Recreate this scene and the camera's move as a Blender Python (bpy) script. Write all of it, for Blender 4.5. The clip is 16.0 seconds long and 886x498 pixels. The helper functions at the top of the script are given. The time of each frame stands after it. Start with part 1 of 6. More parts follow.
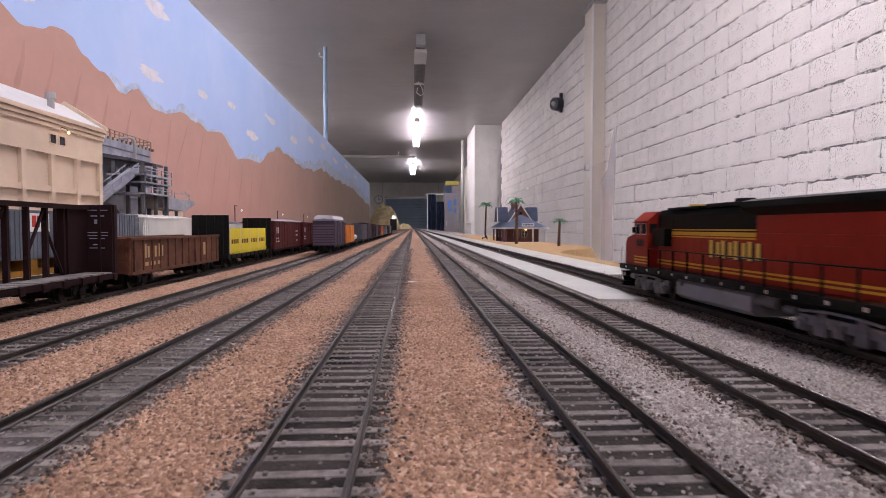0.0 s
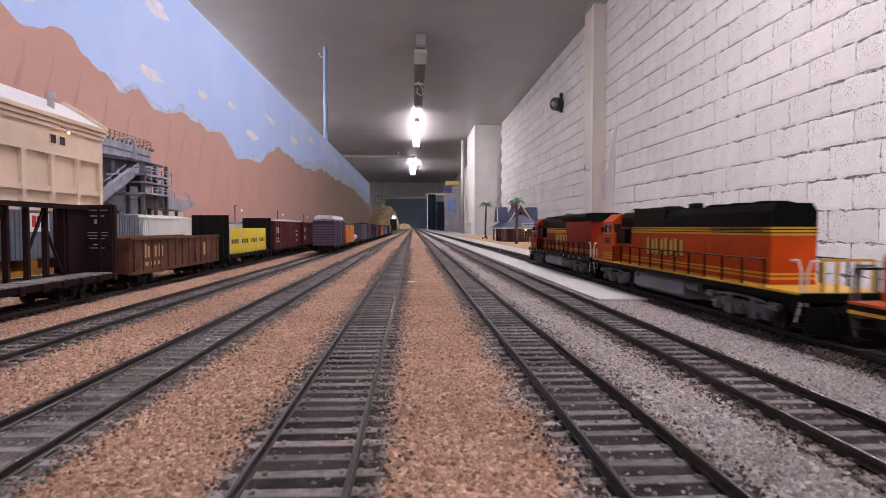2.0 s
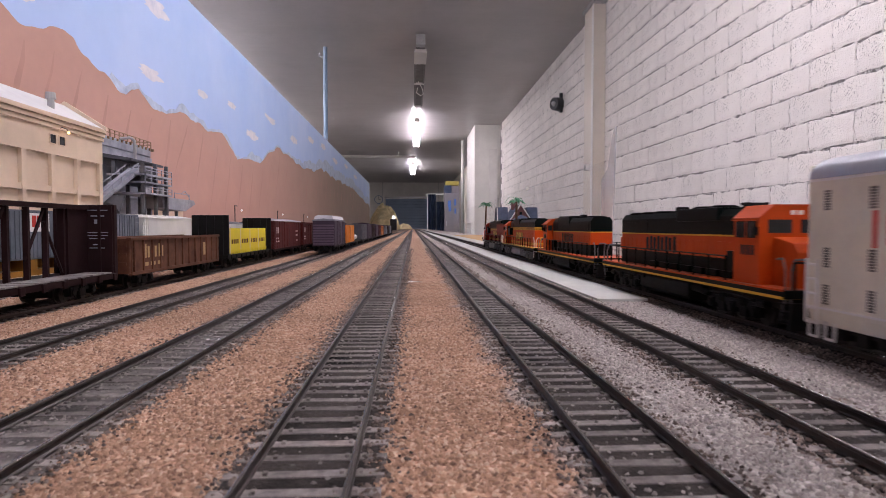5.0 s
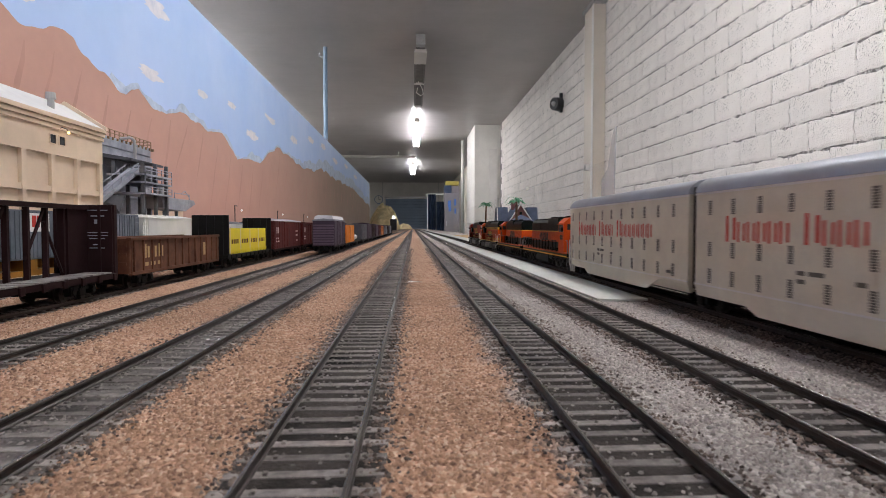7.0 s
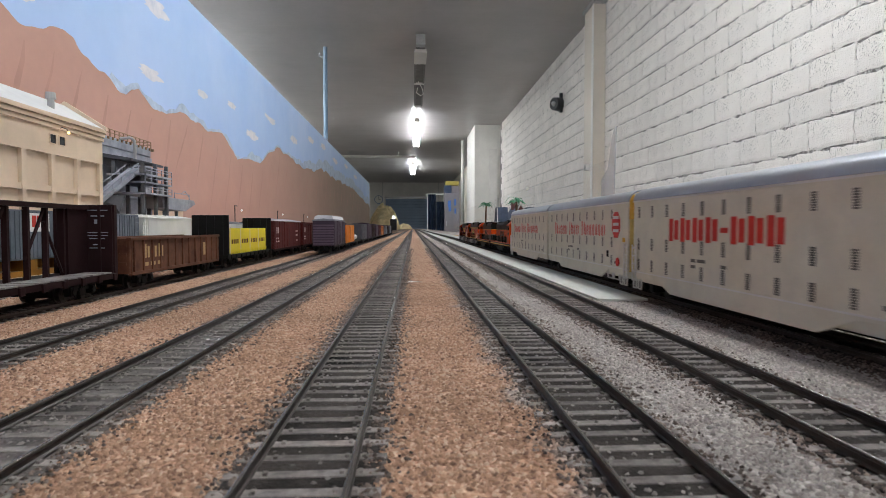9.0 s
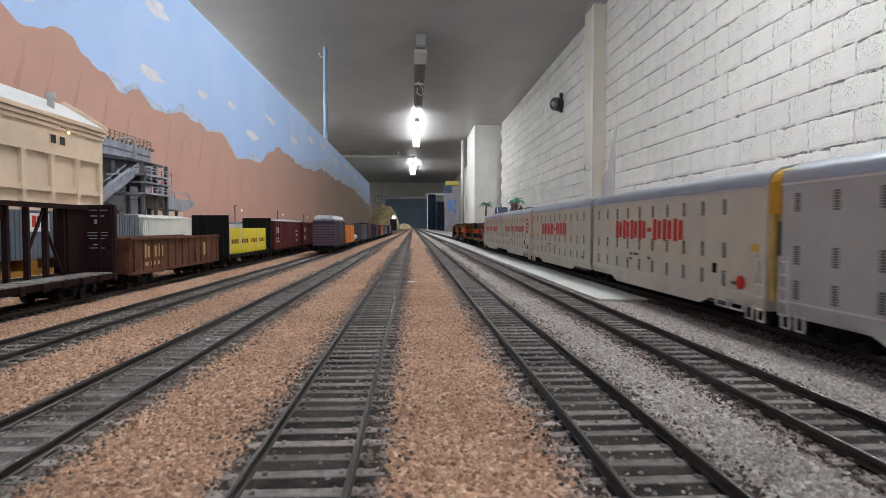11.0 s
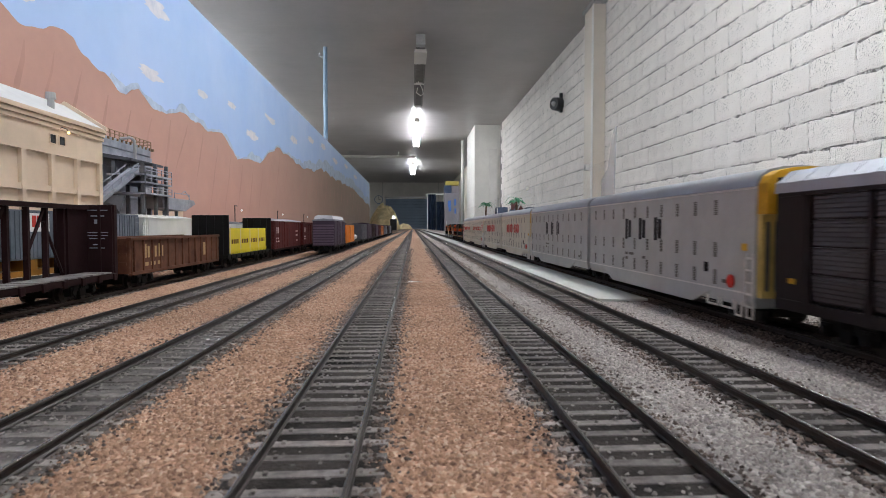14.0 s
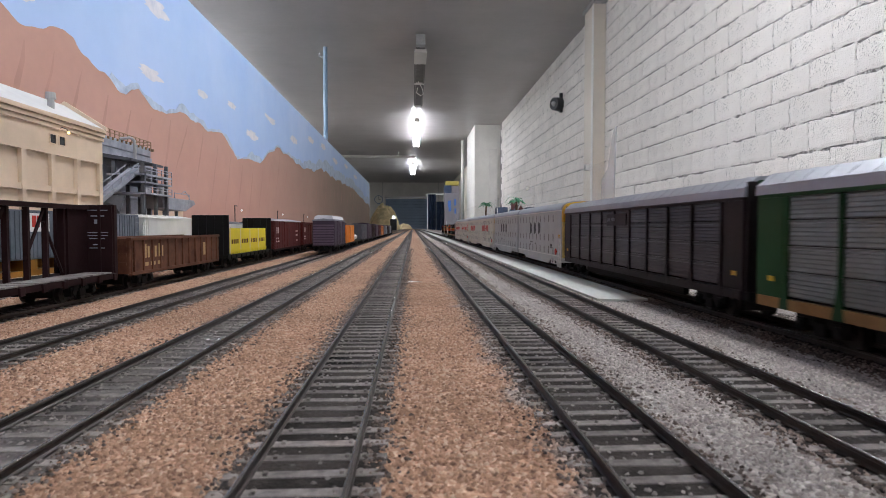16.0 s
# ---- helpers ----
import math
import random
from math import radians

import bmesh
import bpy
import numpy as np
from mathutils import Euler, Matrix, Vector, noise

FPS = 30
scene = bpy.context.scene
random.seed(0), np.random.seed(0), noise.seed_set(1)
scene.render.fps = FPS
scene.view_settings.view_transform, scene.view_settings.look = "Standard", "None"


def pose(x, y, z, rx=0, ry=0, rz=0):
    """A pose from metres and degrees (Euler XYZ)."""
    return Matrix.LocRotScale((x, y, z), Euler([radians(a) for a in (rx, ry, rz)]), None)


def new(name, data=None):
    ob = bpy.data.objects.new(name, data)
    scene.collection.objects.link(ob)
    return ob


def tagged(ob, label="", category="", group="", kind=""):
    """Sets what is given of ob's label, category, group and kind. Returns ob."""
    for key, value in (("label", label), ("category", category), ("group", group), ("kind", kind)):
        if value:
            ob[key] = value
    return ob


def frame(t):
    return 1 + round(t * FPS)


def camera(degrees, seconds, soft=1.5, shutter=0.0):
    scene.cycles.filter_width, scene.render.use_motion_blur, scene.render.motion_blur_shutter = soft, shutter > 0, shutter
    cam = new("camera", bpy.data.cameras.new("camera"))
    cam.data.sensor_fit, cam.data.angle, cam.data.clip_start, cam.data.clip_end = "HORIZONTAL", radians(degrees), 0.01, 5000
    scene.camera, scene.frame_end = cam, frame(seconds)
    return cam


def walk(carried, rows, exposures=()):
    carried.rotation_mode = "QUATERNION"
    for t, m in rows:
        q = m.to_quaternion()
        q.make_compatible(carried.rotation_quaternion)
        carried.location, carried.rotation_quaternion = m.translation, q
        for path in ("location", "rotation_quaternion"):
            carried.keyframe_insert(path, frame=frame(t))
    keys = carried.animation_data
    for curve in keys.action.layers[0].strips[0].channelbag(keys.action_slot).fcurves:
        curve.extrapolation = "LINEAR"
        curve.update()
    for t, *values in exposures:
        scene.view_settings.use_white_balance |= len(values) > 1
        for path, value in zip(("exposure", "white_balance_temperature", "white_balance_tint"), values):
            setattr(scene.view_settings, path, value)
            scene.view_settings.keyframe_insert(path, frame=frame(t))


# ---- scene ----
FOCAL = 1030 / 784          # focal length over half the picture's width
cam = camera(2 * math.degrees(math.atan(1 / FOCAL)), 16.0, soft=0.75, shutter=0.5)
cam.data.dof.use_dof, cam.data.dof.focus_distance, cam.data.dof.aperture_fstop = True, 0.55, 60.0
EYE = (0, 0, 0.0452)
STAND = pose(*EYE, 90 - 2.11, 0, -2.945)
walk(cam, [(0, STAND), (16, STAND)],
     exposures=[(0, 0.1, 6400, 24), (4.2, 0.1, 6400, 25), (6.5, 0.1, 6400, 12), (9.0, 0.1, 6200, 3), (12.5, 0.1, 6120, 3), (16, 0.1, 6080, 7)])

# ---- light ----
world = bpy.data.worlds.new("world")
world.use_nodes = True
world.node_tree.nodes["Background"].inputs[0].default_value = (0.8, 0.85, 1, 1)
world.node_tree.nodes["Background"].inputs[1].default_value = 0.02
scene.world = world


# lit fixtures: x, y of the middle, brightness of the tubes
# two over the aisle beside the camera, two down the room, three unseen ones added behind the backdrop, guessed from the
# lit wall and ceiling
LIT = [(0.85, -3.6, 60), (0.85, 1.9, 62), (0.12, 18.6, 58), (0.0, 29.5, 66), (-4.3, 2.5, 62), (-4.3, 9.0, 62), (-4.3, 15.5, 62)]

# ---- materials ----
def mat(name, col, rough=0.6, metal=0.0, var=0.15, size=20.0, fine=0.0, bump=0.0, col2=None, spec=0.4, island=0.0, rand=0.0, coat=0.0, pits=0.0, stretch=None, pit_at=0.83):
    """A painted or natural surface: col varied at a broad scale (size, per metre) and a fine one (fine, per metre), with relief."""
    m = bpy.data.materials.new(name)
    m.use_nodes = True
    nt = m.node_tree
    N, L = nt.nodes, nt.links
    bsdf = N["Principled BSDF"]
    tc = N.new("ShaderNodeTexCoord")
    n1 = N.new("ShaderNodeTexNoise")
    n1.inputs["Scale"].default_value, n1.inputs["Detail"].default_value, n1.inputs["Roughness"].default_value = size, 5, 0.65
    L.new(tc.outputs["Object"], n1.inputs["Vector"])
    ramp = N.new("ShaderNodeValToRGB")
    dark = [c * (1 - var) for c in col]
    light = [min(1, c * (1 + var)) for c in (col2 or col)]
    ramp.color_ramp.elements[0].position, ramp.color_ramp.elements[1].position = 0.3, 0.7
    ramp.color_ramp.elements[0].color, ramp.color_ramp.elements[1].color = (*dark, 1), (*light, 1)
    L.new(n1.outputs["Fac"], ramp.inputs["Fac"])
    out = ramp.outputs["Color"]
    n2 = N.new("ShaderNodeTexNoise")
    n2.inputs["Scale"].default_value, n2.inputs["Detail"].default_value = fine or size * 9, 3
    if stretch:
        mp = N.new("ShaderNodeMapping")
        mp.inputs["Scale"].default_value = stretch
        L.new(tc.outputs["Object"], mp.inputs["Vector"])
        L.new(mp.outputs["Vector"], n2.inputs["Vector"])
    else:
        L.new(tc.outputs["Object"], n2.inputs["Vector"])

    def times(a, value, lo, hi):
        rng = N.new("ShaderNodeMapRange")
        rng.inputs["To Min"].default_value, rng.inputs["To Max"].default_value = lo, hi
        L.new(value, rng.inputs["Value"])
        mix = N.new("ShaderNodeMix")
        mix.data_type, mix.blend_type = "RGBA", "MULTIPLY"
        mix.inputs["Factor"].default_value = 1
        L.new(a, mix.inputs["A"])
        L.new(rng.outputs["Result"], mix.inputs["B"])
        return mix.outputs["Result"]
    out = times(out, n2.outputs["Fac"], 1 - var * 0.8, 1 + var * 0.8)
    if pits:
        # small dark holes and chips, gathered in patches
        n3 = N.new("ShaderNodeTexNoise")
        n3.inputs["Scale"].default_value, n3.inputs["Detail"].default_value, n3.inputs["Roughness"].default_value = pits, 2, 0.7
        L.new(tc.outputs["Object"], n3.inputs["Vector"])
        n4 = N.new("ShaderNodeTexNoise")
        n4.inputs["Scale"].default_value, n4.inputs["Detail"].default_value = 3.2, 4
        L.new(tc.outputs["Object"], n4.inputs["Vector"])
        add = N.new("ShaderNodeMath")
        add.operation = "MULTIPLY_ADD"
        add.inputs[1].default_value = 0.5
        L.new(n4.outputs["Fac"], add.inputs[0])
        L.new(n3.outputs["Fac"], add.inputs[2])
        step = N.new("ShaderNodeMapRange")
        step.inputs["From Min"].default_value, step.inputs["From Max"].default_value = pit_at, pit_at - 0.06
        L.new(add.outputs[0], step.inputs["Value"])
        out = times(out, step.outputs["Result"], 0.36, 1.0)
    if island:
        g = N.new("ShaderNodeNewGeometry")
        out = times(out, g.outputs["Random Per Island"], 1 - island, 1 + island)
    if rand:
        oi = N.new("ShaderNodeObjectInfo")
        out = times(out, oi.outputs["Random"], 1 - rand, 1 + rand)
    L.new(out, bsdf.inputs["Base Color"])
    rr = N.new("ShaderNodeMapRange")
    rr.inputs["To Min"].default_value, rr.inputs["To Max"].default_value = max(0.05, rough - 0.12), min(1, rough + 0.12)
    L.new(n2.outputs["Fac"], rr.inputs["Value"])
    L.new(rr.outputs["Result"], bsdf.inputs["Roughness"])
    bsdf.inputs["Metallic"].default_value = metal
    bsdf.inputs["Specular IOR Level"].default_value = spec
    bsdf.inputs["Coat Weight"].default_value = coat
    if bump:
        b = N.new("ShaderNodeBump")
        b.inputs["Strength"].default_value, b.inputs["Distance"].default_value = 0.8, bump
        L.new(n2.outputs["Fac"], b.inputs["Height"])
        L.new(b.outputs["Normal"], bsdf.inputs["Normal"])
    return m


def glow(name, col, strength):
    m = bpy.data.materials.new(name)
    m.use_nodes = True
    b = m.node_tree.nodes["Principled BSDF"]
    b.inputs["Base Color"].default_value = (*col, 1)
    b.inputs["Emission Color"].default_value = (*col, 1)
    b.inputs["Emission Strength"].default_value = strength
    return m


def clear(name, tint, rough, see):
    """Thin clear sheet: mostly see-through, with a glossy surface."""
    m = bpy.data.materials.new(name)
    m.use_nodes = True
    N, L = m.node_tree.nodes, m.node_tree.links
    b = N["Principled BSDF"]
    b.inputs["Base Color"].default_value = (*tint, 1)
    b.inputs["Roughness"].default_value = rough
    t = N.new("ShaderNodeBsdfTransparent")
    mx = N.new("ShaderNodeMixShader")
    mx.inputs[0].default_value = see
    L.new(b.outputs[0], mx.inputs[1])
    L.new(t.outputs[0], mx.inputs[2])
    L.new(mx.outputs[0], N["Material Output"].inputs[0])
    return m


def ballast_mat(name, island=False):
    """Model ballast: tan crushed stone on one side, grey on the other, with mixed grains where they meet."""
    m = bpy.data.materials.new(name)
    m.use_nodes = True
    N, L = m.node_tree.nodes, m.node_tree.links
    b = N["Principled BSDF"]
    b.inputs["Roughness"].default_value = 0.85
    b.inputs["Specular IOR Level"].default_value = 0.06
    tc = N.new("ShaderNodeTexCoord")
    sep = N.new("ShaderNodeSeparateXYZ")
    L.new(tc.outputs["Object"], sep.inputs[0])
    wob = N.new("ShaderNodeTexNoise")
    wob.inputs["Scale"].default_value, wob.inputs["Detail"].default_value = 60, 6
    L.new(tc.outputs["Object"], wob.inputs["Vector"])
    mad = N.new("ShaderNodeMath")
    mad.operation = "MULTIPLY_ADD"
    mad.inputs[1].default_value = 0.035
    L.new(wob.outputs["Fac"], mad.inputs[0])
    L.new(sep.outputs["X"], mad.inputs[2])
    side = N.new("ShaderNodeMapRange")
    side.inputs["From Min"].default_value, side.inputs["From Max"].default_value = 0.040, 0.049
    L.new(mad.outputs[0], side.inputs["Value"])
    if island:
        grain = N.new("ShaderNodeNewGeometry").outputs["Random Per Island"]
    else:
        v = N.new("ShaderNodeTexVoronoi")
        v.inputs["Scale"].default_value = 850
        L.new(tc.outputs["Object"], v.inputs["Vector"])
        sp = N.new("ShaderNodeSeparateColor")
        L.new(v.outputs["Color"], sp.inputs[0])
        grain = sp.outputs[0]
        bp = N.new("ShaderNodeBump")
        bp.invert = True
        bp.inputs["Strength"].default_value, bp.inputs["Distance"].default_value = 1.0, 0.0005
        L.new(v.outputs["Distance"], bp.inputs["Height"])
        L.new(bp.outputs["Normal"], b.inputs["Normal"])

    def ramp(stops):
        r = N.new("ShaderNodeValToRGB")
        el = r.color_ramp.elements
        while len(el) < len(stops):
            el.new(0.5)
        for e, (p, c) in zip(el, stops):
            e.position, e.color = p, (*c, 1)
        L.new(grain, r.inputs["Fac"])
        return r.outputs["Color"]
    tan = ramp([(0.0, (0.17, 0.10, 0.071)), (0.2, (0.305, 0.18, 0.12)), (0.7, (0.405, 0.245, 0.165)), (1.0, (0.51, 0.36, 0.265))])
    grey = ramp([(0.0, (0.20, 0.18, 0.168)), (0.2, (0.28, 0.244, 0.226)), (0.7, (0.36, 0.316, 0.29)), (1.0, (0.47, 0.42, 0.385))])
    mix = N.new("ShaderNodeMix")
    mix.data_type = "RGBA"
    L.new(side.outputs["Result"], mix.inputs["Factor"])
    L.new(tan, mix.inputs["A"])
    L.new(grey, mix.inputs["B"])
    pat = N.new("ShaderNodeTexNoise")
    pat.inputs["Scale"].default_value, pat.inputs["Detail"].default_value = 16, 4
    L.new(tc.outputs["Object"], pat.inputs["Vector"])
    pr = N.new("ShaderNodeMapRange")
    pr.inputs["From Min"].default_value, pr.inputs["From Max"].default_value = 0.3, 0.7
    pr.inputs["To Min"].default_value, pr.inputs["To Max"].default_value = (0.82, 1.12) if island else (1.0, 1.36)
    L.new(pat.outputs["Fac"], pr.inputs["Value"])
    mm = N.new("ShaderNodeMix")
    mm.data_type, mm.blend_type = "RGBA", "MULTIPLY"
    mm.inputs["Factor"].default_value = 1
    L.new(mix.outputs["Result"], mm.inputs["A"])
    L.new(pr.outputs["Result"], mm.inputs["B"])
    L.new(mm.outputs["Result"], b.inputs["Base Color"])
    return m


M_BALLAST = ballast_mat("ballast")
M_GRAIN = ballast_mat("ballast_grain", island=True)
M_DESERT = mat("desert_earth", (0.50, 0.285, 0.135), 0.9, col2=(0.36, 0.25, 0.11), var=0.25, size=60, fine=900, bump=0.001)
M_CONC = mat("model_concrete", (0.46, 0.47, 0.43), 0.85, var=0.08, size=30, fine=700)
M_TIE = mat("tie_grey", (0.12, 0.105, 0.099), 0.85, var=0.3, size=220, fine=2400, rand=0.35, col2=(0.21, 0.185, 0.172), spec=0.08)
M_TIEDARK = mat("dark_tie", (0.022, 0.018, 0.016), 0.85, var=0.35, size=220, fine=2400, rand=0.4, col2=(0.045, 0.036, 0.032), spec=0.05)
# Near-black: the shade in the gaps between ties, put into the colour.
M_CRIB_SHADE = mat("shaded_crib", (0.014, 0.013, 0.013), 0.9, var=0.5, size=45, fine=1100, bump=0.0008, col2=(0.05, 0.042, 0.038), spec=0.02)
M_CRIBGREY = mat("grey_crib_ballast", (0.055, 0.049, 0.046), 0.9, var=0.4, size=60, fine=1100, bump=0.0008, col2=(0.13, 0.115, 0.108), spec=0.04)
M_CRIBGRAIN = mat("crib_grain", (0.10, 0.088, 0.083), 0.9, var=0.3, size=30, island=0.6, col2=(0.17, 0.15, 0.14), spec=0.05)
M_SHOULDER = mat("shoulder_grain", (0.065, 0.05, 0.043), 0.9, var=0.3, size=40, island=0.6, col2=(0.15, 0.115, 0.098), spec=0.05)
M_RAIL = mat("rail_steel", (0.042, 0.032, 0.028), 0.45, 0.25, var=0.3, size=90)
M_RAILTOP = mat("rail_top", (0.22, 0.205, 0.195), 0.20, 0.75, var=0.25, size=40)
M_BLOCK = mat("painted_block", (0.77, 0.73, 0.69), 0.75, var=0.05, size=5, fine=110, bump=0.009, rand=0.05, island=0.05, pits=80, pit_at=0.95)
M_MORTAR = mat("mortar", (0.53, 0.50, 0.475), 0.9, var=0.3, size=7, fine=70, bump=0.014, pits=38, pit_at=0.76)
M_CEIL = mat("ceiling_paint", (0.37, 0.352, 0.345), 0.36, var=0.10, size=0.9, fine=3.0, bump=0.0035, stretch=(0.25, 2.2, 1))
M_WHITE = mat("white_paint", (0.76, 0.74, 0.70), 0.55, var=0.05, size=3)
M_CREAMWALL = mat("cream_wall", (0.70, 0.64, 0.56), 0.6, var=0.05, size=2)
M_GREYWALL = mat("grey_wall", (0.72, 0.70, 0.67), 0.7, var=0.1, size=1)
M_FLOOR = mat("floor_concrete", (0.36, 0.34, 0.32), 0.6, var=0.2, size=2, fine=40)
M_DOOR = mat("roller_door", (0.25, 0.33, 0.46), 0.5, var=0.1, size=1)
M_SKY = mat("mural_sky", (0.41, 0.60, 0.95), 0.6, var=0.03, size=1.2, col2=(0.54, 0.68, 0.96))
M_CLOUD = mat("mural_cloud", (0.66, 0.70, 0.86), 0.6, var=0.07, size=14, col2=(0.80, 0.78, 0.86))
M_SNOW = mat("mural_snow", (0.36, 0.48, 0.68), 0.6, var=0.1, size=16, col2=(0.55, 0.66, 0.84))
M_MESA = mat("mural_mesa", (0.53, 0.32, 0.265), 0.7, var=0.07, size=2.5, fine=30)
def darken_far(m, y0, y1, tint):
    """Darkens the colour from y0 to y1: the dimmer light at the far end put into the paint."""
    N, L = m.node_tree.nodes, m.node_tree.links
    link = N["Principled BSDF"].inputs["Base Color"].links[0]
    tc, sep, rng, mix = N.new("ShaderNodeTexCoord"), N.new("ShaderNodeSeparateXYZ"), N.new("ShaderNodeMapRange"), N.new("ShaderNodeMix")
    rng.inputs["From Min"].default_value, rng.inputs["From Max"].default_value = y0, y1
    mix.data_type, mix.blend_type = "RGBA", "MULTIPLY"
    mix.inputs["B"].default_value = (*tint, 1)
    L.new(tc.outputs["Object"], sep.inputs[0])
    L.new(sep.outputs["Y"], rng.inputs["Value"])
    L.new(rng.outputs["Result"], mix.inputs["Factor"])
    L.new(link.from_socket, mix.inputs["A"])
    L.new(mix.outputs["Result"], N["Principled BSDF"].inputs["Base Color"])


darken_far(M_MESA, 3.4, 7.5, (0.66, 0.80, 0.76))
M_MESA2 = mat("mural_mesa_shade", (0.465, 0.277, 0.229), 0.7, var=0.08, size=6, fine=30)
M_PIPE = mat("pale_blue_pipe", (0.38, 0.52, 0.68), 0.5, var=0.06, size=4)
M_METAL = mat("galvanised", (0.46, 0.46, 0.46), 0.4, 0.6, var=0.15, size=6)
M_BLACK = mat("black_plastic", (0.018, 0.018, 0.02), 0.45, var=0.2, size=60)
M_TUBES = {lw: glow("tube_glow", (0.97, 0.965, 1.0), lw) for lw in sorted({l[2] for l in LIT})}
M_OFFTUBE = mat("unlit_tube", (0.75, 0.75, 0.72), 0.3, var=0.03, size=5)
M_ACRYL = clear("clear_acrylic", (0.7, 0.7, 0.7), 0.08, 0.95)
M_FILM = clear("plastic_film", (0.95, 0.95, 0.96), 0.4, 0.6)
M_PANE = mat("dark_window", (0.02, 0.022, 0.025), 0.12, var=0.1, size=40, spec=0.6)


# ---- building blocks ----
def box(bm, x0, x1, y0, y1, z0, z1):
    v = [bm.verts.new(p) for p in ((x0, y0, z0), (x1, y0, z0), (x1, y1, z0), (x0, y1, z0), (x0, y0, z1), (x1, y0, z1), (x1, y1, z1), (x0, y1, z1))]
    for f in ((3, 2, 1, 0), (4, 5, 6, 7), (0, 1, 5, 4), (1, 2, 6, 5), (2, 3, 7, 6), (3, 0, 4, 7)):
        bm.faces.new([v[i] for i in f])
    return v


def prism(bm, pts, axis, a, b):
    """The outline pts drawn out along an axis from a to b. Along y pts are (x, z), along x (y, z), along z (x, y)."""
    def at(p, s):
        return {"x": (s, p[0], p[1]), "y": (p[0], s, p[1]), "z": (p[0], p[1], s)}[axis]
    v0 = [bm.verts.new(at(p, a)) for p in pts]
    v1 = [bm.verts.new(at(p, b)) for p in pts]
    n = len(pts)
    for i in range(n):
        bm.faces.new((v0[i], v0[(i + 1) % n], v1[(i + 1) % n], v1[i]))
    bm.faces.new(v0[::-1])
    bm.faces.new(v1)
    bmesh.ops.recalc_face_normals(bm, faces=bm.faces[:])


def rod(bm, p, q, r, n=8, r2=None):
    """A round bar from p to q."""
    p, q = Vector(p), Vector(q)
    d = (q - p).normalized()
    u = d.orthogonal().normalized()
    w = d.cross(u)
    rings = []
    for c, rad in ((p, r), (q, r if r2 is None else r2)):
        rings.append([bm.verts.new(c + (u * math.cos(2 * math.pi * i / n) + w * math.sin(2 * math.pi * i / n)) * rad) for i in range(n)])
    for i in range(n):
        bm.faces.new((rings[0][i], rings[0][(i + 1) % n], rings[1][(i + 1) % n], rings[1][i]))
    bm.faces.new(rings[0][::-1])
    bm.faces.new(rings[1])


def bent(bm, pts, r, n=6):
    for p, q in zip(pts, pts[1:]):
        rod(bm, p, q, r, n)


def part(name, bm, material, parent=None, label="", bevel=0.0, smooth=False):
    """Links a bmesh as one mesh object under a thing or a part."""
    if bevel:
        bmesh.ops.bevel(bm, geom=bm.edges[:], offset=bevel, segments=2, affect="EDGES", profile=0.7)
    me = bpy.data.meshes.new(name)
    bm.to_mesh(me)
    bm.free()
    me.materials.append(material)
    if smooth:
        me.polygons.foreach_set("use_smooth", [True] * len(me.polygons))
        me.set_sharp_from_angle(angle=radians(40))
    ob = new(name, me)
    ob.parent = parent
    if label:
        ob["label"] = label
    return ob


def solid(name, material, boxes, parent=None, label="", bevel=0.0):
    bm = bmesh.new()
    for b in boxes:
        box(bm, *b)
    return part(name, bm, material, parent, label, bevel)


def thing(name, label, category, group="", at=(0, 0, 0), turn=0):
    ob = new(name)
    ob.empty_display_size = 0.02
    ob.matrix_world = pose(*at, 0, 0, turn)
    return tagged(ob, label, category, group)


def setting(ob, label, category):
    return tagged(ob, label, category, kind="structure")


def sheet(name, verts, faces, material, parent=None):
    me = bpy.data.meshes.new(name)
    me.from_pydata(verts, [], faces)
    me.materials.append(material)
    ob = new(name, me)
    ob.parent = parent
    return ob


# ---- the room ----
WALL_X, CEIL_Z, FLOOR_Z, FAR_Y = 2.677, 3.2, -1.1, 41.0
setting(solid("floor", M_FLOOR, [(-5.2, 3.2, -6.2, FAR_Y + 0.3, FLOOR_Z - 0.1, FLOOR_Z)]), "grey concrete floor of the long room", "floor")
setting(solid("ceiling", M_CEIL, [(-5.2, 3.2, -6.2, FAR_Y + 0.3, CEIL_Z, CEIL_Z + 0.15)]), "dull grey painted ceiling with a slight sheen", "ceiling")
setting(solid("wall_west", M_GREYWALL, [(-5.2, -5.0, -6.0, FAR_Y, FLOOR_Z, CEIL_Z)]), "plain grey wall behind the painted backdrop", "wall")
setting(solid("wall_south", M_GREYWALL, [(-5.2, 3.2, -6.2, -6.0, FLOOR_Z, CEIL_Z)]), "plain grey end wall", "wall")
wall_east = setting(solid("wall_east", M_MORTAR, [(WALL_X + 0.010, WALL_X + 0.22, -6.0, 22.0, FLOOR_Z, CEIL_Z)]), "white painted concrete block wall with rough joints", "wall")
setting(solid("wall_recess", M_CREAMWALL, [(2.75, 2.95, 22.0, FAR_Y, FLOOR_Z, CEIL_Z)]), "cream painted wall past the pilaster", "wall")
setting(solid("pilaster", M_WHITE, [(1.894, WALL_X + 0.01, 17.9, 20.5, FLOOR_Z, CEIL_Z - 0.002)], bevel=0.01), "broad white painted pilaster jutting from the wall", "pilaster")
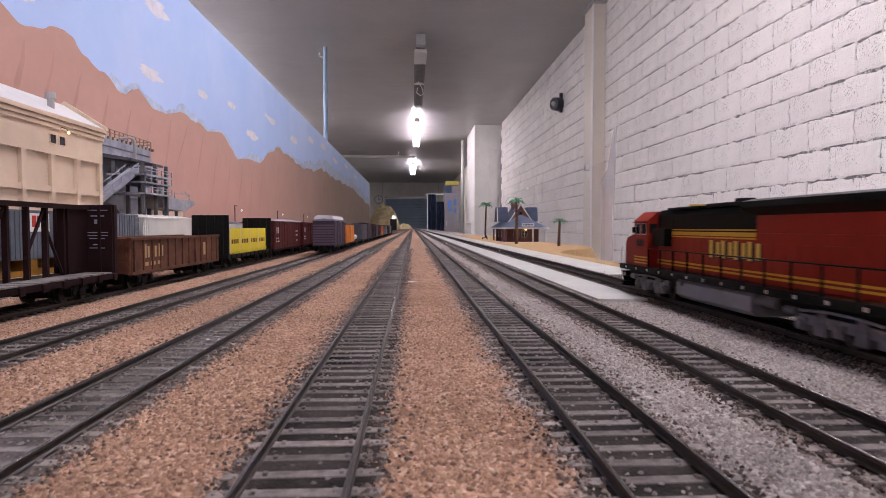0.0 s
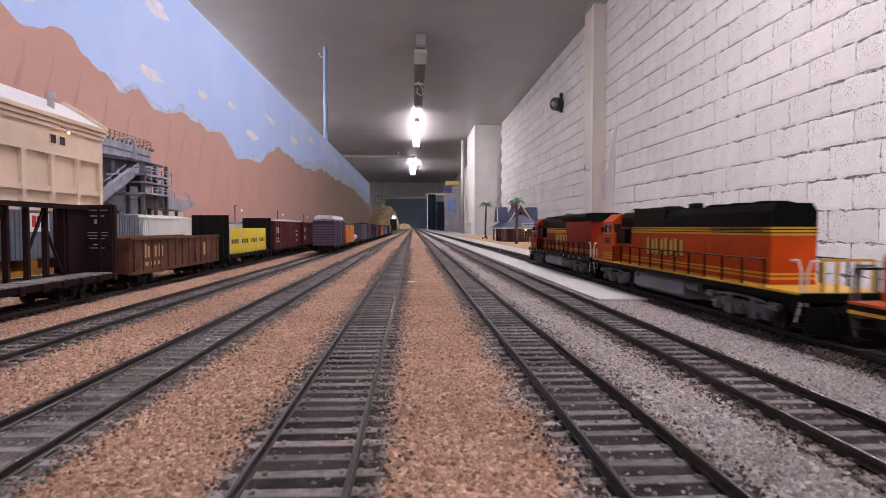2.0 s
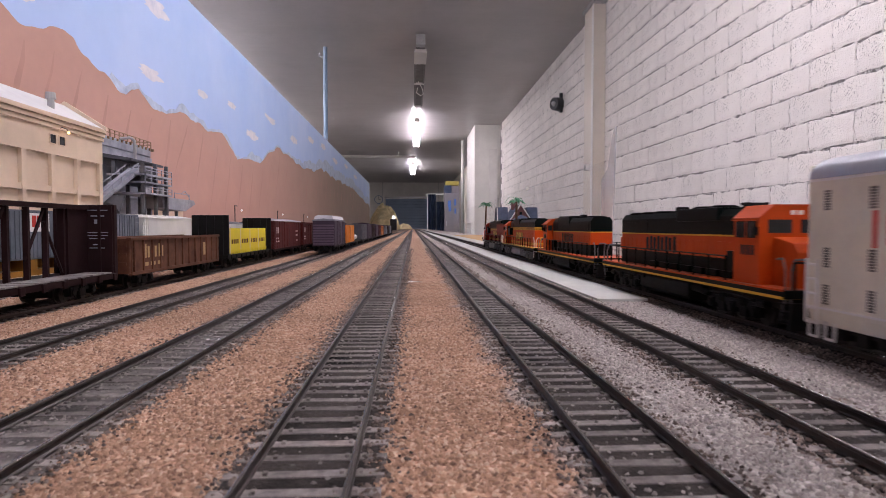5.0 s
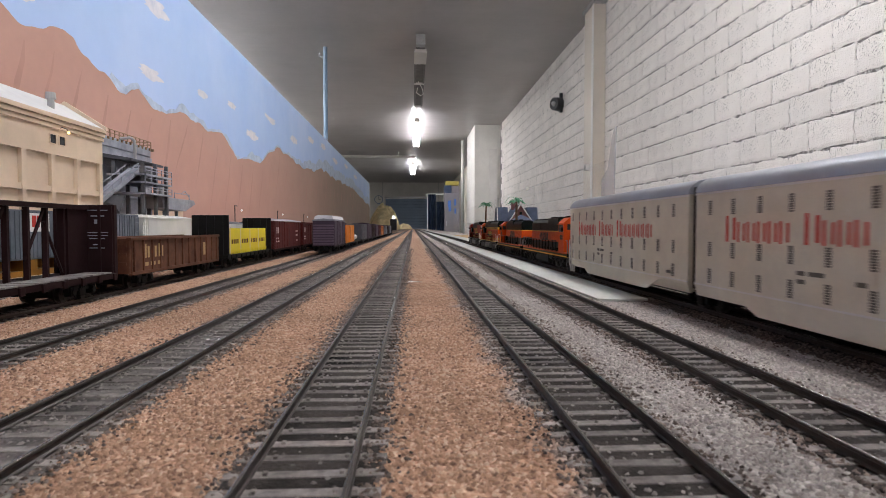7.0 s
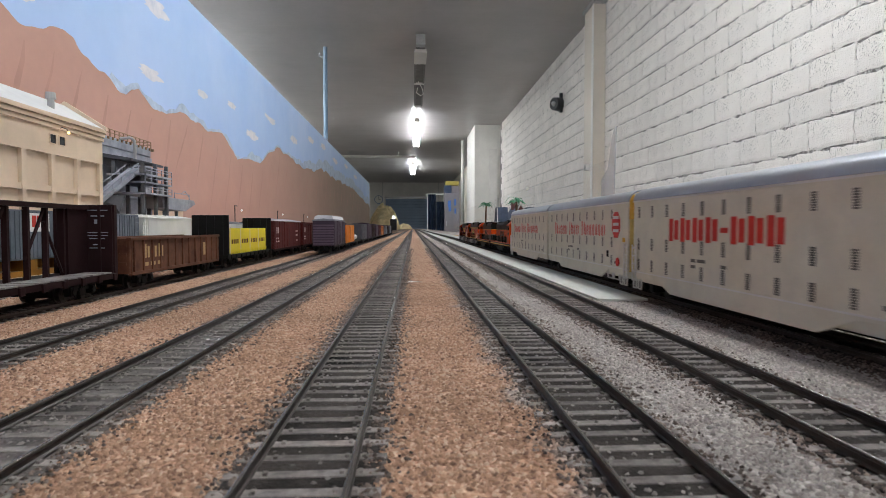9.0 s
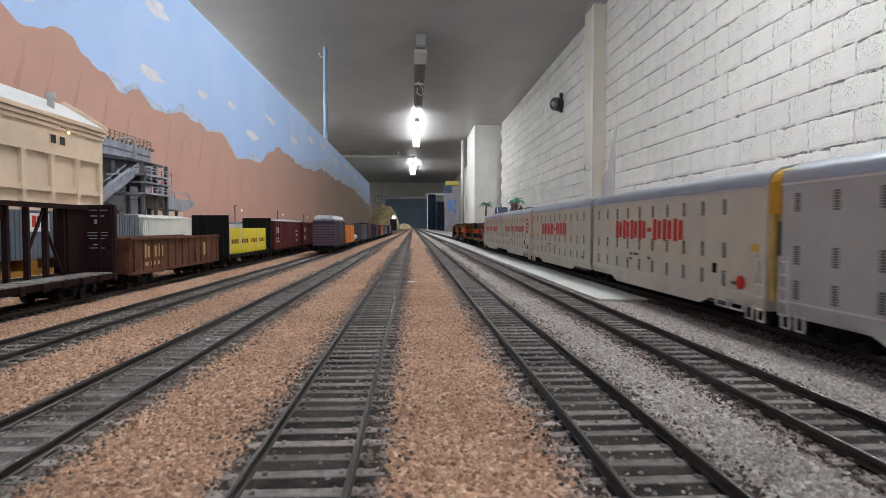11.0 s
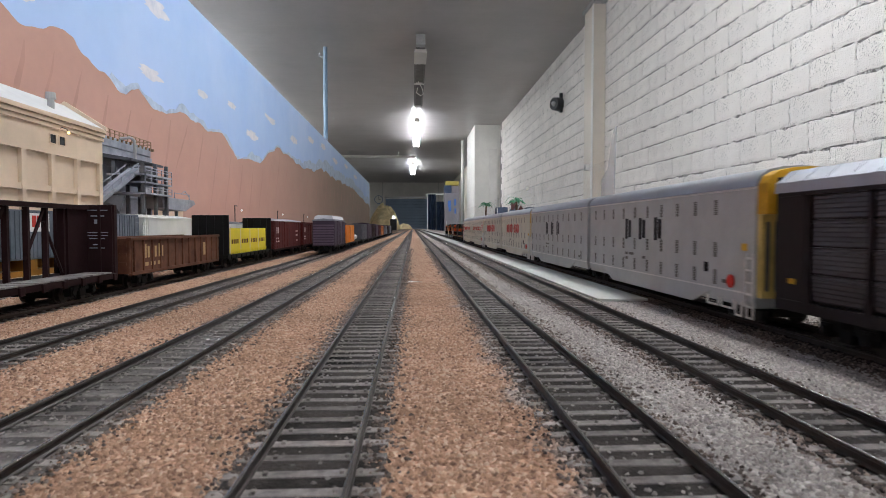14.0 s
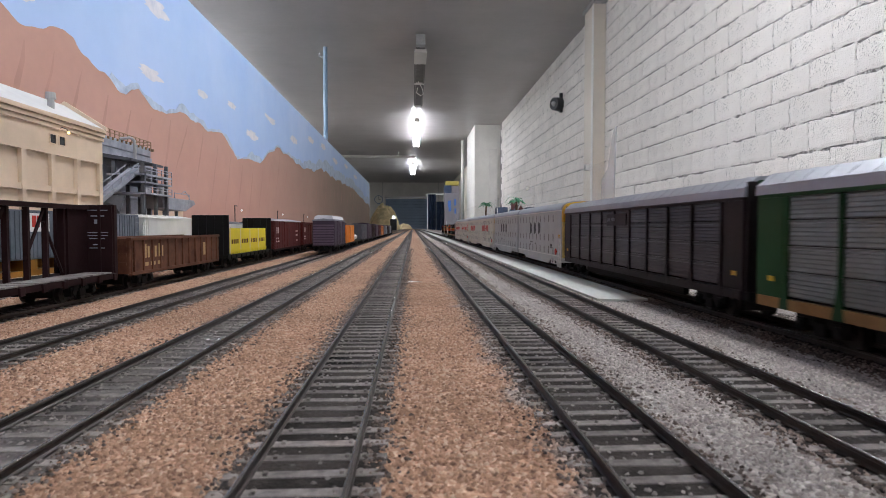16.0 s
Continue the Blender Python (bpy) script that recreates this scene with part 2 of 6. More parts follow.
setting(solid("wall_north", M_GREYWALL, [(-5.2, -1.9, FAR_Y, FAR_Y + 0.2, FLOOR_Z, CEIL_Z), (1.55, 3.2, FAR_Y, FAR_Y + 0.2, FLOOR_Z, CEIL_Z), (-1.9, 1.55, FAR_Y, FAR_Y + 0.2, 2.07, CEIL_Z)]),
        "grey end wall with a wide roller door", "wall")
door = setting(thing("door_1", "", ""), "closed blue-grey roller door in the end wall", "roller door")
for i in range(16):
    solid("slat", M_DOOR, [(-1.9, 1.55, FAR_Y + 0.05, FAR_Y + 0.09, FLOOR_Z + i * 0.198, FLOOR_Z + i * 0.198 + 0.188)], door)
for x in (-1.98, 1.55):
    solid("door_jamb", M_METAL, [(x, x + 0.08, FAR_Y - 0.03, FAR_Y + 0.1, FLOOR_Z, 2.1)], door)
solid("door_head", M_METAL, [(-1.98, 1.63, FAR_Y - 0.06, FAR_Y + 0.1, 2.08, 2.2)], door)


M_DARKMETAL = mat("dull_metal", (0.16, 0.155, 0.15), 0.5, 0.3, var=0.2, size=4)


def ceiling_fixture(x, y, length, lit, across=False):
    """A long strip fixture of two tubes in line, hung just under the ceiling."""
    th = thing("ceiling_light", "long white strip light with glowing fluorescent tubes under the ceiling" if lit else "long white strip light with unlit fluorescent tubes under the ceiling", "strip light",
               "ceiling strip lights", (x, y, CEIL_Z), 90 if across else 0)
    h = length / 2
    bm = bmesh.new()
    prism(bm, [(-0.05, -0.15), (0.05, -0.15), (0.075, -0.19), (0.07, -0.215), (-0.07, -0.215), (-0.075, -0.19)], "y", -h, h)
    part("housing", bm, M_WHITE if lit or across else M_DARKMETAL, th)
    for sx in (-0.085, 0.085):
        for s in (0, 1):
            bm = bmesh.new()
            rod(bm, (sx, -h + 0.05 + s * h, -0.225), (sx, -h + s * h + h - 0.05, -0.225), 0.019, 10)
            part("tube", bm, M_TUBES[lit] if lit else M_OFFTUBE if across else M_DARKMETAL, th)
    for s in (-h + 0.02, -0.025, h - 0.07):
        solid("end_cap", M_WHITE, [(-0.1, 0.1, s, s + 0.05, -0.25, -0.216)], th)
    if not lit and not across:
        solid("ballast_box", M_WHITE, [(-0.105, 0.105, -h, -h + 0.7, -0.275, -0.251)], th, "white ballast cover", bevel=0.004)
        solid("junction_box", M_METAL, [(-0.075, 0.075, -h - 0.16, -h - 0.02, -0.2, -0.02)], th, "galvanised junction box", bevel=0.008)
        bm = bmesh.new()
        bent(bm, [(-0.02, -0.2, -0.24), (0.06, 0.1, -0.30), (0.09, 0.45, -0.33), (0.04, 0.75, -0.31), (-0.05, 0.6, -0.28), (-0.03, 0.3, -0.245)], 0.008, 6)
        part("loose_wire", bm, M_WHITE, th, "loose white wire")
    for s in (-h * 0.6, h * 0.6):
        solid("hanger", M_METAL, [(-0.02, 0.02, s, s + 0.04, -0.151, 0.0)], th)
    return th


for lx, ly, lw in LIT:
    ceiling_fixture(lx, ly, 5.0, lw)
ceiling_fixture(0.13, 11.95, 4.5, 0)
ceiling_fixture(-1.6, 24.5, 3.4, 0, True)


def wall_column():
    th = thing("wall_column", "square cream painted column boxed against the block wall", "column", "", (WALL_X, 8.27, FLOOR_Z))
    solid("shaft", M_CREAMWALL, [(-0.17, 0.0, -0.22, 0.22, 0, CEIL_Z - FLOOR_Z - 0.055)], th, bevel=0.012)
    solid("head_plate", M_METAL, [(-0.19, 0.0, -0.28, 0.28, CEIL_Z - FLOOR_Z - 0.053, CEIL_Z - FLOOR_Z)], th, "grey steel head plate", bevel=0.006)
    solid("corner_strip", M_WHITE, [(-0.178, -0.17, -0.228, -0.15, 0, CEIL_Z - FLOOR_Z - 0.055)], th)


wall_column()


def wall_fan():
    th = thing("wall_fan", "small black round fan on a wall bracket", "wall fan", "", (WALL_X, 10.4, 2.25))
    bm = bmesh.new()
    rod(bm, (-0.05, 0, 0), (-0.17, -0.06, 0), 0.125, 20, 0.11)
    part("housing", bm, M_BLACK, th, smooth=True)
    bm = bmesh.new()
    rod(bm, (-0.171, -0.06, 0), (-0.20, -0.075, 0), 0.05, 12, 0.03)
    part("hub", bm, M_METAL, th)
    solid("bracket", M_BLACK, [(-0.05, 0, -0.03, 0.03, -0.14, 0.2)], th)


wall_fan()
tagged(solid("wall_panel", M_GREYWALL, [(2.34, 2.58, 17.86, 17.9, 0.2, 2.45)], bevel=0.008), "pale grey board leaning on the pilaster", "board")


def conduit():
    th = thing("conduit", "pale blue vertical conduit pipe from the ceiling", "conduit", "", (-1.53, 10.4, FLOOR_Z))
    bm = bmesh.new()
    rod(bm, (0, 0, 0), (0, 0, CEIL_Z - FLOOR_Z), 0.038, 12)
    part("pipe", bm, M_PIPE, th, smooth=True)
    bm = bmesh.new()
    bent(bm, [(-0.01, 0, 4.1), (-0.1, 0, 4.14), (-0.1, 0, 4.2)], 0.014)
    part("clamp", bm, M_METAL, th)


conduit()


# ---- the painted backdrop ----
BACK_X, BACK_TOP, BACK_END = -1.0, 1.06, 13.5
backdrop = setting(solid("backdrop", M_SKY, [(BACK_X - 0.05, BACK_X, -3.4, BACK_END, -0.1, BACK_TOP)], bevel=0.004), "long painted backdrop with blue sky over brown mesas", "backdrop")
PEAKS = [(-3.4, 0.6), (0.6, 0.62), (1.3, 0.67), (1.49, 0.588), (1.55, 0.562), (1.63, 0.577), (1.68, 0.60), (1.74, 0.609), (1.79, 0.603), (1.82, 0.577), (1.91, 0.549), (1.99, 0.542), (2.04, 0.505), (2.1, 0.507), (2.15, 0.538), (2.2, 0.548),
         (2.31, 0.503), (2.45, 0.508), (2.57, 0.544), (2.63, 0.543), (2.69, 0.527), (2.79, 0.535), (2.91, 0.515), (3.12, 0.54), (3.23, 0.50), (3.38, 0.435), (3.59, 0.46), (3.9, 0.467), (4.11, 0.565), (4.5, 0.641), (4.68, 0.61),
         (5.02, 0.589), (5.86, 0.643), (7.56, 0.682), (8.6, 0.703), (10.0, 0.68), (11.4, 0.626), (13.49, 0.54)]


def skyline(y):
    z = float(np.interp(y, [p[0] for p in PEAKS], [p[1] for p in PEAKS]))
    k = max(1, y / 4)
    if y > 4.3:
        return z + 0.06 * noise.noise((y * 1.9, 3.1, 0)) + 0.05 * noise.noise((y * 4.5, 7.7, 0)) - 0.01
    return z + 0.005 * noise.noise((y * 14 / k, 3.1, 0)) * k + 0.005 * noise.noise((y * 34 / k, 7.7, 0)) * k


def mural(name, top, x, y0, y1, n, material, base=0.0):
    """A painted band on the backdrop under an uneven skyline, as thin as paint."""
    bm = bmesh.new()
    rows = []
    for i in range(n + 1):
        y = y0 + (y1 - y0) * i / n
        rows.append([bm.verts.new((xx, y, z)) for xx in (x, BACK_X) for z in (base, max(base + 0.002, top(y)))])
    for a, b in zip(rows, rows[1:]):
        bm.faces.new((a[0], b[0], b[1], a[1]))
        bm.faces.new((a[1], b[1], b[3], a[3]))
    bmesh.ops.recalc_face_normals(bm, faces=bm.faces[:])
    return part(name, bm, material, backdrop)


def far_line(y):
    k = max(1, y / 4)
    b = min(1, max(0, (y - 4.6) / 2.5))
    ease = min(1, max(0, (y - 1.85) / 0.15))
    if y > 4.6:
        return skyline(y) + 0.02 + b * 0.11 + 0.05 * noise.noise((y * 1.3, 1.2, 5)) * b + 0.05 * noise.noise((y * 5, 2, 5))
    return ease * min(0.66 + 0.02 * max(0, y - 5), skyline(y) + 0.055 * k ** 0.5 * (0.45 + noise.noise((y * 3.3 / k, 1.2, 5)) + 0.5 * noise.noise((y * 11 / k, 9, 2)))) if y > 1.85 else 0.3


solid("edge_strip", M_WHITE, [(BACK_X - 0.055, BACK_X + 0.012, BACK_END, BACK_END + 0.04, -0.1, BACK_TOP + 0.01)], backdrop, "white edge strip")
mural("snowy_range", far_line, BACK_X + 0.0016, 1.6, 13.4, 900, M_SNOW, 0.3)
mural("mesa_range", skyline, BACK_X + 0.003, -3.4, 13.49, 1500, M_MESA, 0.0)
for i in range(46):
    y = 1.15 + 0.085 * i * (1 + i * 0.055)
    s = 1 + y * 0.12
    top = skyline(y) - 0.02 - 0.05 * random.random()
    w = (0.012 + 0.012 * random.random()) * s
    lean = (0.08 + 0.05 * random.random()) * s
    drop = 0.25 + 0.15 * random.random()
    bm = bmesh.new()
    n = 6
    L_, R_ = [], []
    for k in range(n + 1):
        u = k / n
        yy = y - lean * u + 0.01 * noise.noise((u * 4, i, 0))
        L_.append(bm.verts.new((BACK_X + 0.0034, yy, top - drop * u)))
        R_.append(bm.verts.new((BACK_X + 0.0034, yy + w * math.sin(math.pi * min(1, u + 0.08)) * (0.6 + 0.4 * random.random()), top - drop * u)))
    for k in range(n):
        bm.faces.new((L_[k], R_[k], R_[k + 1], L_[k + 1]))
    part("gully", bm, M_MESA2, backdrop)
for y, z, w, h in ((1.55, 0.66, 0.2, 0.05), (2.35, 0.90, 0.32, 0.05), (2.3, 0.63, 0.28, 0.035), (2.85, 0.68, 0.2, 0.03), (3.3, 0.72, 0.2, 0.03), (3.7, 0.62, 0.35, 0.04), (4.2, 0.80, 0.4, 0.04), (5.0, 0.78, 0.4, 0.05),
                   (5.8, 0.9, 0.5, 0.05), (6.6, 0.95, 0.5, 0.05), (7.6, 0.9, 0.6, 0.06), (8.8, 0.96, 0.6, 0.05), (10.2, 0.92, 0.8, 0.05)):
    bm = bmesh.new()
    ring = []
    for k in range(28):
        a = 2 * math.pi * k / 28
        r = 1 + 0.55 * noise.noise((math.cos(a) * 2.6, math.sin(a) * 2.6, y * 3))
        ring.append(bm.verts.new((BACK_X + 0.0009, y + w / 2.9 * r * math.cos(a), z + h * 0.6 * r * math.sin(a))))
    bm.faces.new(ring)
    part("cloud", bm, M_CLOUD, backdrop)


# ---- the layout's top ----
bm = bmesh.new()
prism(bm, [(-1.0, -3.4), (0.243, -3.4), (0.243, 0.99), (0.27, 1.09), (0.35, 1.24), (0.400, 1.36), (0.402, 22), (-1.0, 22)], "z", -0.12, 0.0012)
table = setting(part("layout_table", bm, M_BALLAST), "long table top of the model railway, spread with tan and grey ballast", "ground")
for ly in np.arange(-3.2, 21.9, 2.5):
    for lx in (-0.92, 0.15):
        solid("table_leg", M_GREYWALL, [(lx, lx + 0.08, ly, ly + 0.08, FLOOR_Z, -0.121)], table, "square painted table leg", bevel=0.004)
RAILS = {"G": -0.1396, "C": -0.0785, "A": -0.0195, "B": 0.0422, "D": 0.0905, "E": 0.157, "H": -0.2, "I": -0.262}
RAIL_Z = 0.0045
setting(solid("platform_strip", M_CONC, [(0.109, 0.139, 0.337, 9, 0.0, 0.0032)], bevel=0.0006), "pale concrete service strip between the tracks", "paved strip")
setting(solid("roadway", M_CONC, [(0.178, 0.222, 0.52, 9, 0.0, 0.0026)], bevel=0.0006), "pale concrete roadway beside the depot", "paved strip")
bm = bmesh.new()
NX, NY = 10, 60
grid = []
for j in range(NY + 1):
    for i in range(NX + 1):
        y = 0.62 + 2.6 * j / NY
        u = min(1, max(0, (y - 0.93) / 0.33))
        x1 = 0.246 + 0.158 * u * u * (3 - 2 * u) + 0.006 * noise.noise((y * 18, 0, 1))
        x = 0.2225 + (x1 - 0.2225) * i / NX
        grid.append(bm.verts.new((x, y, -0.035 if i == NX else 0.0022 + 0.004 * abs(noise.noise((x * 40, y * 40, 0))) * (1 if 0 < i else 0))))
for j in range(NY):
    for i in range(NX):
        a = j * (NX + 1) + i
        bm.faces.new((grid[a], grid[a + 1], grid[a + NX + 2], grid[a + NX + 1]))
setting(part("desert_ground", bm, M_DESERT, smooth=True), "sandy orange earth round the depot", "ground")


def acrylic():
    th = thing("acrylic_guard", "clear acrylic guard sheet along the table edge", "guard sheet", "", (0.405, 1.22, 0))
    solid("sheet", M_ACRYL, [(0, 0.003, 0, 4.5, -0.05, 0.186)], th)
    for y in (0.13, 0.845):
        solid("clip", M_WHITE, [(-0.004, 0.007, y - 0.009, y + 0.009, 0.178, 0.193)], th, "small white plastic clip", bevel=0.001)
        solid("clip_slot", M_METAL, [(-0.0045, -0.004, y - 0.001, y + 0.001, 0.180, 0.191)], th)
    bm = bmesh.new()
    prism(bm, [(0.03, -0.04), (-0.035, -0.045), (-0.055, 0.25), (-0.035, 0.235), (-0.01, 0.17), (0.03, 0.15)], "x", 0.004, 0.0055)
    part("film_fold", bm, M_FILM, th)
    bm = bmesh.new()
    prism(bm, [(-0.028, -0.042), (-0.036, -0.042), (-0.056, 0.25), (-0.046, 0.245)], "x", 0.0058, 0.0068)
    part("loose_film", bm, M_FILM, th, "crumpled clear film taped to the sheet's end")


acrylic()


# ---- tracks ----
TIE_STEP = 0.0073
M_BED = mat("dark_roadbed", (0.035, 0.026, 0.022), 0.9, var=0.5, size=60, fine=900, bump=0.0008, col2=(0.075, 0.06, 0.05), spec=0.05)


def rail_mesh(length):
    """Rail section: foot, web and head, drawn out along y."""
    bm = bmesh.new()
    prism(bm, [(-0.0008, 0), (0.0008, 0), (0.0008, 0.0003), (0.0003, 0.0006), (0.0003, 0.0016), (0.0006, 0.0018), (0.0006, 0.0022), (0.0004, 0.0024), (-0.0004, 0.0024), (-0.0006, 0.0022), (-0.0006, 0.0018),
               (-0.0003, 0.0016), (-0.0003, 0.0006), (-0.0008, 0.0003)], "y", 0, length)
    for v in bm.verts:
        v.co.x *= 0.72
    return bm


def tie_data():
    bm = bmesh.new()
    box(bm, -0.0143, 0.0143, -0.0016, 0.0016, -0.001, 0.0020)
    for v in bm.verts:
        if v.co.z > 0:
            v.co.x *= 0.985
            v.co.y *= 0.86
    for s in (-1, 1):
        for o in (-0.0016, 0.0016):
            box(bm, s * 0.00825 + o - 0.0004, s * 0.00825 + o + 0.0004, -0.0006, 0.0006, 0.0019, 0.0025)
    me = bpy.data.meshes.new("tie")
    bm.to_mesh(me)
    bm.free()
    me.materials.append(M_TIE)
    return me


TIE = tie_data()
TIE_DARK = TIE.copy()
TIE_DARK.materials.clear()
TIE_DARK.materials.append(M_TIEDARK)
TRACKS = {}


def track(key, y0, y1):
    x = RAILS[key]
    th = setting(thing("track", "", "", at=(x, 0, 0)), "model railway track with dark ties and brown rails", "track")
    for s in (-1, 1):
        rail = part("rail", rail_mesh(y1 - y0), M_RAIL, th)
        rail.location = (s * 0.00885, y0, 0.0021)
        bm = bmesh.new()
        prism(bm, [(-0.00034, 0.00238), (-0.00022, 0.00247), (-0.0001, 0.00251), (0.0001, 0.00251), (0.00022, 0.00247), (0.00034, 0.00238)], "y", 0, y1 - y0)
        top = part("rail_head", bm, M_RAILTOP, rail, "rubbed steel running surface", smooth=True)
    # Crib coloured dark for gap shade up close, lighter past 0.7 to brighten.
    for c0, c1, m in ((y0, 0.7, M_CRIBGREY if key == "C" else M_CRIB_SHADE), (0.7, y1, M_CRIB_SHADE if key in "EHI" else M_CRIBGREY)):
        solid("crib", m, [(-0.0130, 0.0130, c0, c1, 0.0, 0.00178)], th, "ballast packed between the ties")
    # Dark strips along E; the right one widened to darken the ground there.
    if key == "E":
        solid("roadbed", M_BED, [(-0.0205, -0.0132, y0, y1, 0.0, 0.0017), (0.0132, 0.0300, y0, y1, 0.0, 0.0017)], th, "dark brown roadbed shoulder")
    TRACKS[key] = th
    return th


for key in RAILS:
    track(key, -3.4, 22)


# ---- rolling stock ----
def paint(name, col, rough=0.42, var=0.08, size=60, **kw):
    kw.setdefault("spec", 0.16)
    return mat(name, col, rough, var=var, size=size, fine=900, **kw)


P_ORANGE = paint("bright_orange", (0.52, 0.064, 0.006))
P_RED = paint("red_orange", (0.30, 0.024, 0.010))
P_DKGREEN = paint("black_green", (0.004, 0.007, 0.006), 0.38, spec=0.08)
P_YELLOW = paint("stripe_yellow", (0.68, 0.40, 0.04))
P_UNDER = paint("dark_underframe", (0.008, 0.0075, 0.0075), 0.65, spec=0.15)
P_GREYTRUCK = paint("grey_truck", (0.145, 0.145, 0.155), 0.5, 0.3)
P_TANK = paint("tank_grey", (0.24, 0.245, 0.265), 0.45, 0.2)
P_WHITE = paint("model_white", (0.75, 0.74, 0.70))
P_CREAM = paint("autorack_beige", (0.70, 0.67, 0.55))
P_SILVERGREY = paint("autorack_grey", (0.52, 0.53, 0.51))
P_ROOF = paint("galvanised_roof", (0.34, 0.35, 0.385), 0.36, metal=0.35)
P_VENT = paint("vent_dark", (0.15, 0.145, 0.125))
P_LETTER = paint("letter_red", (0.62, 0.045, 0.035))
P_BLACKLET = paint("letter_black", (0.02, 0.02, 0.022))
P_GOLD = paint("letter_gold", (0.74, 0.50, 0.09))
P_BROWN = paint("rack_brown", (0.019, 0.014, 0.016))
P_BROWNPANEL = paint("rack_panel_brown", (0.062, 0.053, 0.055), 0.34, 0.3, size=25)
P_GREEN = paint("rack_green", (0.018, 0.065, 0.024))
P_GREYPANEL = paint("rack_panel_grey", (0.20, 0.21, 0.20), 0.4, 0.15, metal=0.3)
P_SILL = paint("tan_sill", (0.26, 0.15, 0.06), 0.6, 0.2)
P_ENDYEL = paint("end_yellow", (0.72, 0.40, 0.03), 0.5, 0.2)
P_ENDPALE = paint("end_pale_yellow", (0.66, 0.50, 0.16), 0.55, 0.2)
P_STEEL = paint("wheel_steel", (0.05, 0.046, 0.043), 0.45, metal=0.5)
P_WHITEWIRE = paint("white_wire", (0.8, 0.8, 0.78))
MM = 0.001


def mbox(name, material, boxes, parent, label="", bevel=0.0):
    return solid(name, material, [tuple(v * MM for v in b) for b in boxes], parent, label, bevel * MM)


def truck(parent, y, axles, material, wheel=5.3, spread=None):
    """A bogie under a vehicle at y (millimetres): side frames, axles with wheels."""
    step = spread or 20.5
    tr = new("truck")
    tr.empty_display_size = 0.01
    tr.parent = parent
    half = step * (axles - 1) / 2
    tr.location = (0, y * MM, 0)
    for s in (-1, 1):
        bm = bmesh.new()
        x0, x1 = sorted((s * 12.2, s * 14.6))
        box(bm, x0, x1, -half - 4, half + 4, 5.6, 9.2)
        for k in range(axles):
            yy = -half + k * step
            box(bm, min(s * 12, s * 15.6), max(s * 12, s * 15.6), yy - 2.6, yy + 2.6, 3.4, 8.2)
            if k < axles - 1:
                box(bm, min(s * 12, s * 15.2), max(s * 12, s * 15.2), yy + step / 2 - 3.2, yy + step / 2 + 3.2, 2.6, 7.2)
                for q in (-1.6, 0, 1.6):
                    rod(bm, (s * 14.6, yy + step / 2 + q, 7), (s * 14.6, yy + step / 2 + q, 11), 0.9, 6)
        bmesh.ops.scale(bm, vec=(MM, MM, MM), verts=bm.verts[:])
        part("side_frame", bm, material, tr, bevel=0.0002)
        for k in range(axles):
            yy = -half + k * step
            bm = bmesh.new()
            rod(bm, (s * 15.4, yy, 5.6), (s * 16.3, yy, 5.6), 1.9, 10)
            bmesh.ops.scale(bm, vec=(MM, MM, MM), verts=bm.verts[:])
            part("journal_cap", bm, material, tr)
        if axles == 3:
            for yy in (-half - 6, half + 6):
                bm = bmesh.new()
                rod(bm, (s * 15.0, yy - 3.4, 9.6), (s * 15.0, yy + 3.4, 9.6), 1.6, 10)
                bmesh.ops.scale(bm, vec=(MM, MM, MM), verts=bm.verts[:])
                part("brake_cylinder", bm, material, tr)
            bm = bmesh.new()
            bent(bm, [(s * 15.6, -half, 10.6), (s * 15.6, -half * 0.4, 11.6), (s * 15.6, half * 0.4, 11.6), (s * 15.6, half, 10.6)], 0.6, 6)
            bmesh.ops.scale(bm, vec=(MM, MM, MM), verts=bm.verts[:])
            part("sand_pipe", bm, material, tr)
    # Dark filler behind the wheels, added to hide bright ground showing through.
    mbox("bolster", P_UNDER, [(-6.8, 6.8, -half - 8, half + 8, 3.2, 12.6), (-11.8, 11.8, -half - 7, half + 7, 11.4, 13.2)], tr)
    for k in range(axles):
        yy = -half + k * step
        bm = bmesh.new()
        for s in (-1, 1):
            rod(bm, (s * 7.4, 0, 0), (s * 10.2, 0, 0), wheel, 18)
            rod(bm, (s * 7.2, 0, 0), (s * 7.9, 0, 0), wheel + 0.7, 18)
            for a in range(4):
                rod(bm, (s * 10.2, 0.6 * wheel * math.cos(a * 1.571), 0.6 * wheel * math.sin(a * 1.571)), (s * 10.45, 0.6 * wheel * math.cos(a * 1.571), 0.6 * wheel * math.sin(a * 1.571)), 0.12 * wheel, 6)
        rod(bm, (-12, 0, 0), (12, 0, 0), 1.2, 8)
        bmesh.ops.scale(bm, vec=(MM, MM, MM), verts=bm.verts[:])
        ax = part("wheelset", bm, P_STEEL, tr)
        ax.location = (0, yy * MM, wheel * MM)
        ax["radius"] = wheel * MM
    return tr


def coupler(parent, y, d):
    bm = bmesh.new()
    box(bm, -1.3, 1.3, min(y, y + d * 6), max(y, y + d * 6), 8.0, 10.4)
    box(bm, -2.4, 2.2, min(y + d * 4.5, y + d * 8), max(y + d * 4.5, y + d * 8), 7.6, 11)
    bmesh.ops.scale(bm, vec=(MM, MM, MM), verts=bm.verts[:])
    part("coupler", bm, P_UNDER, parent)


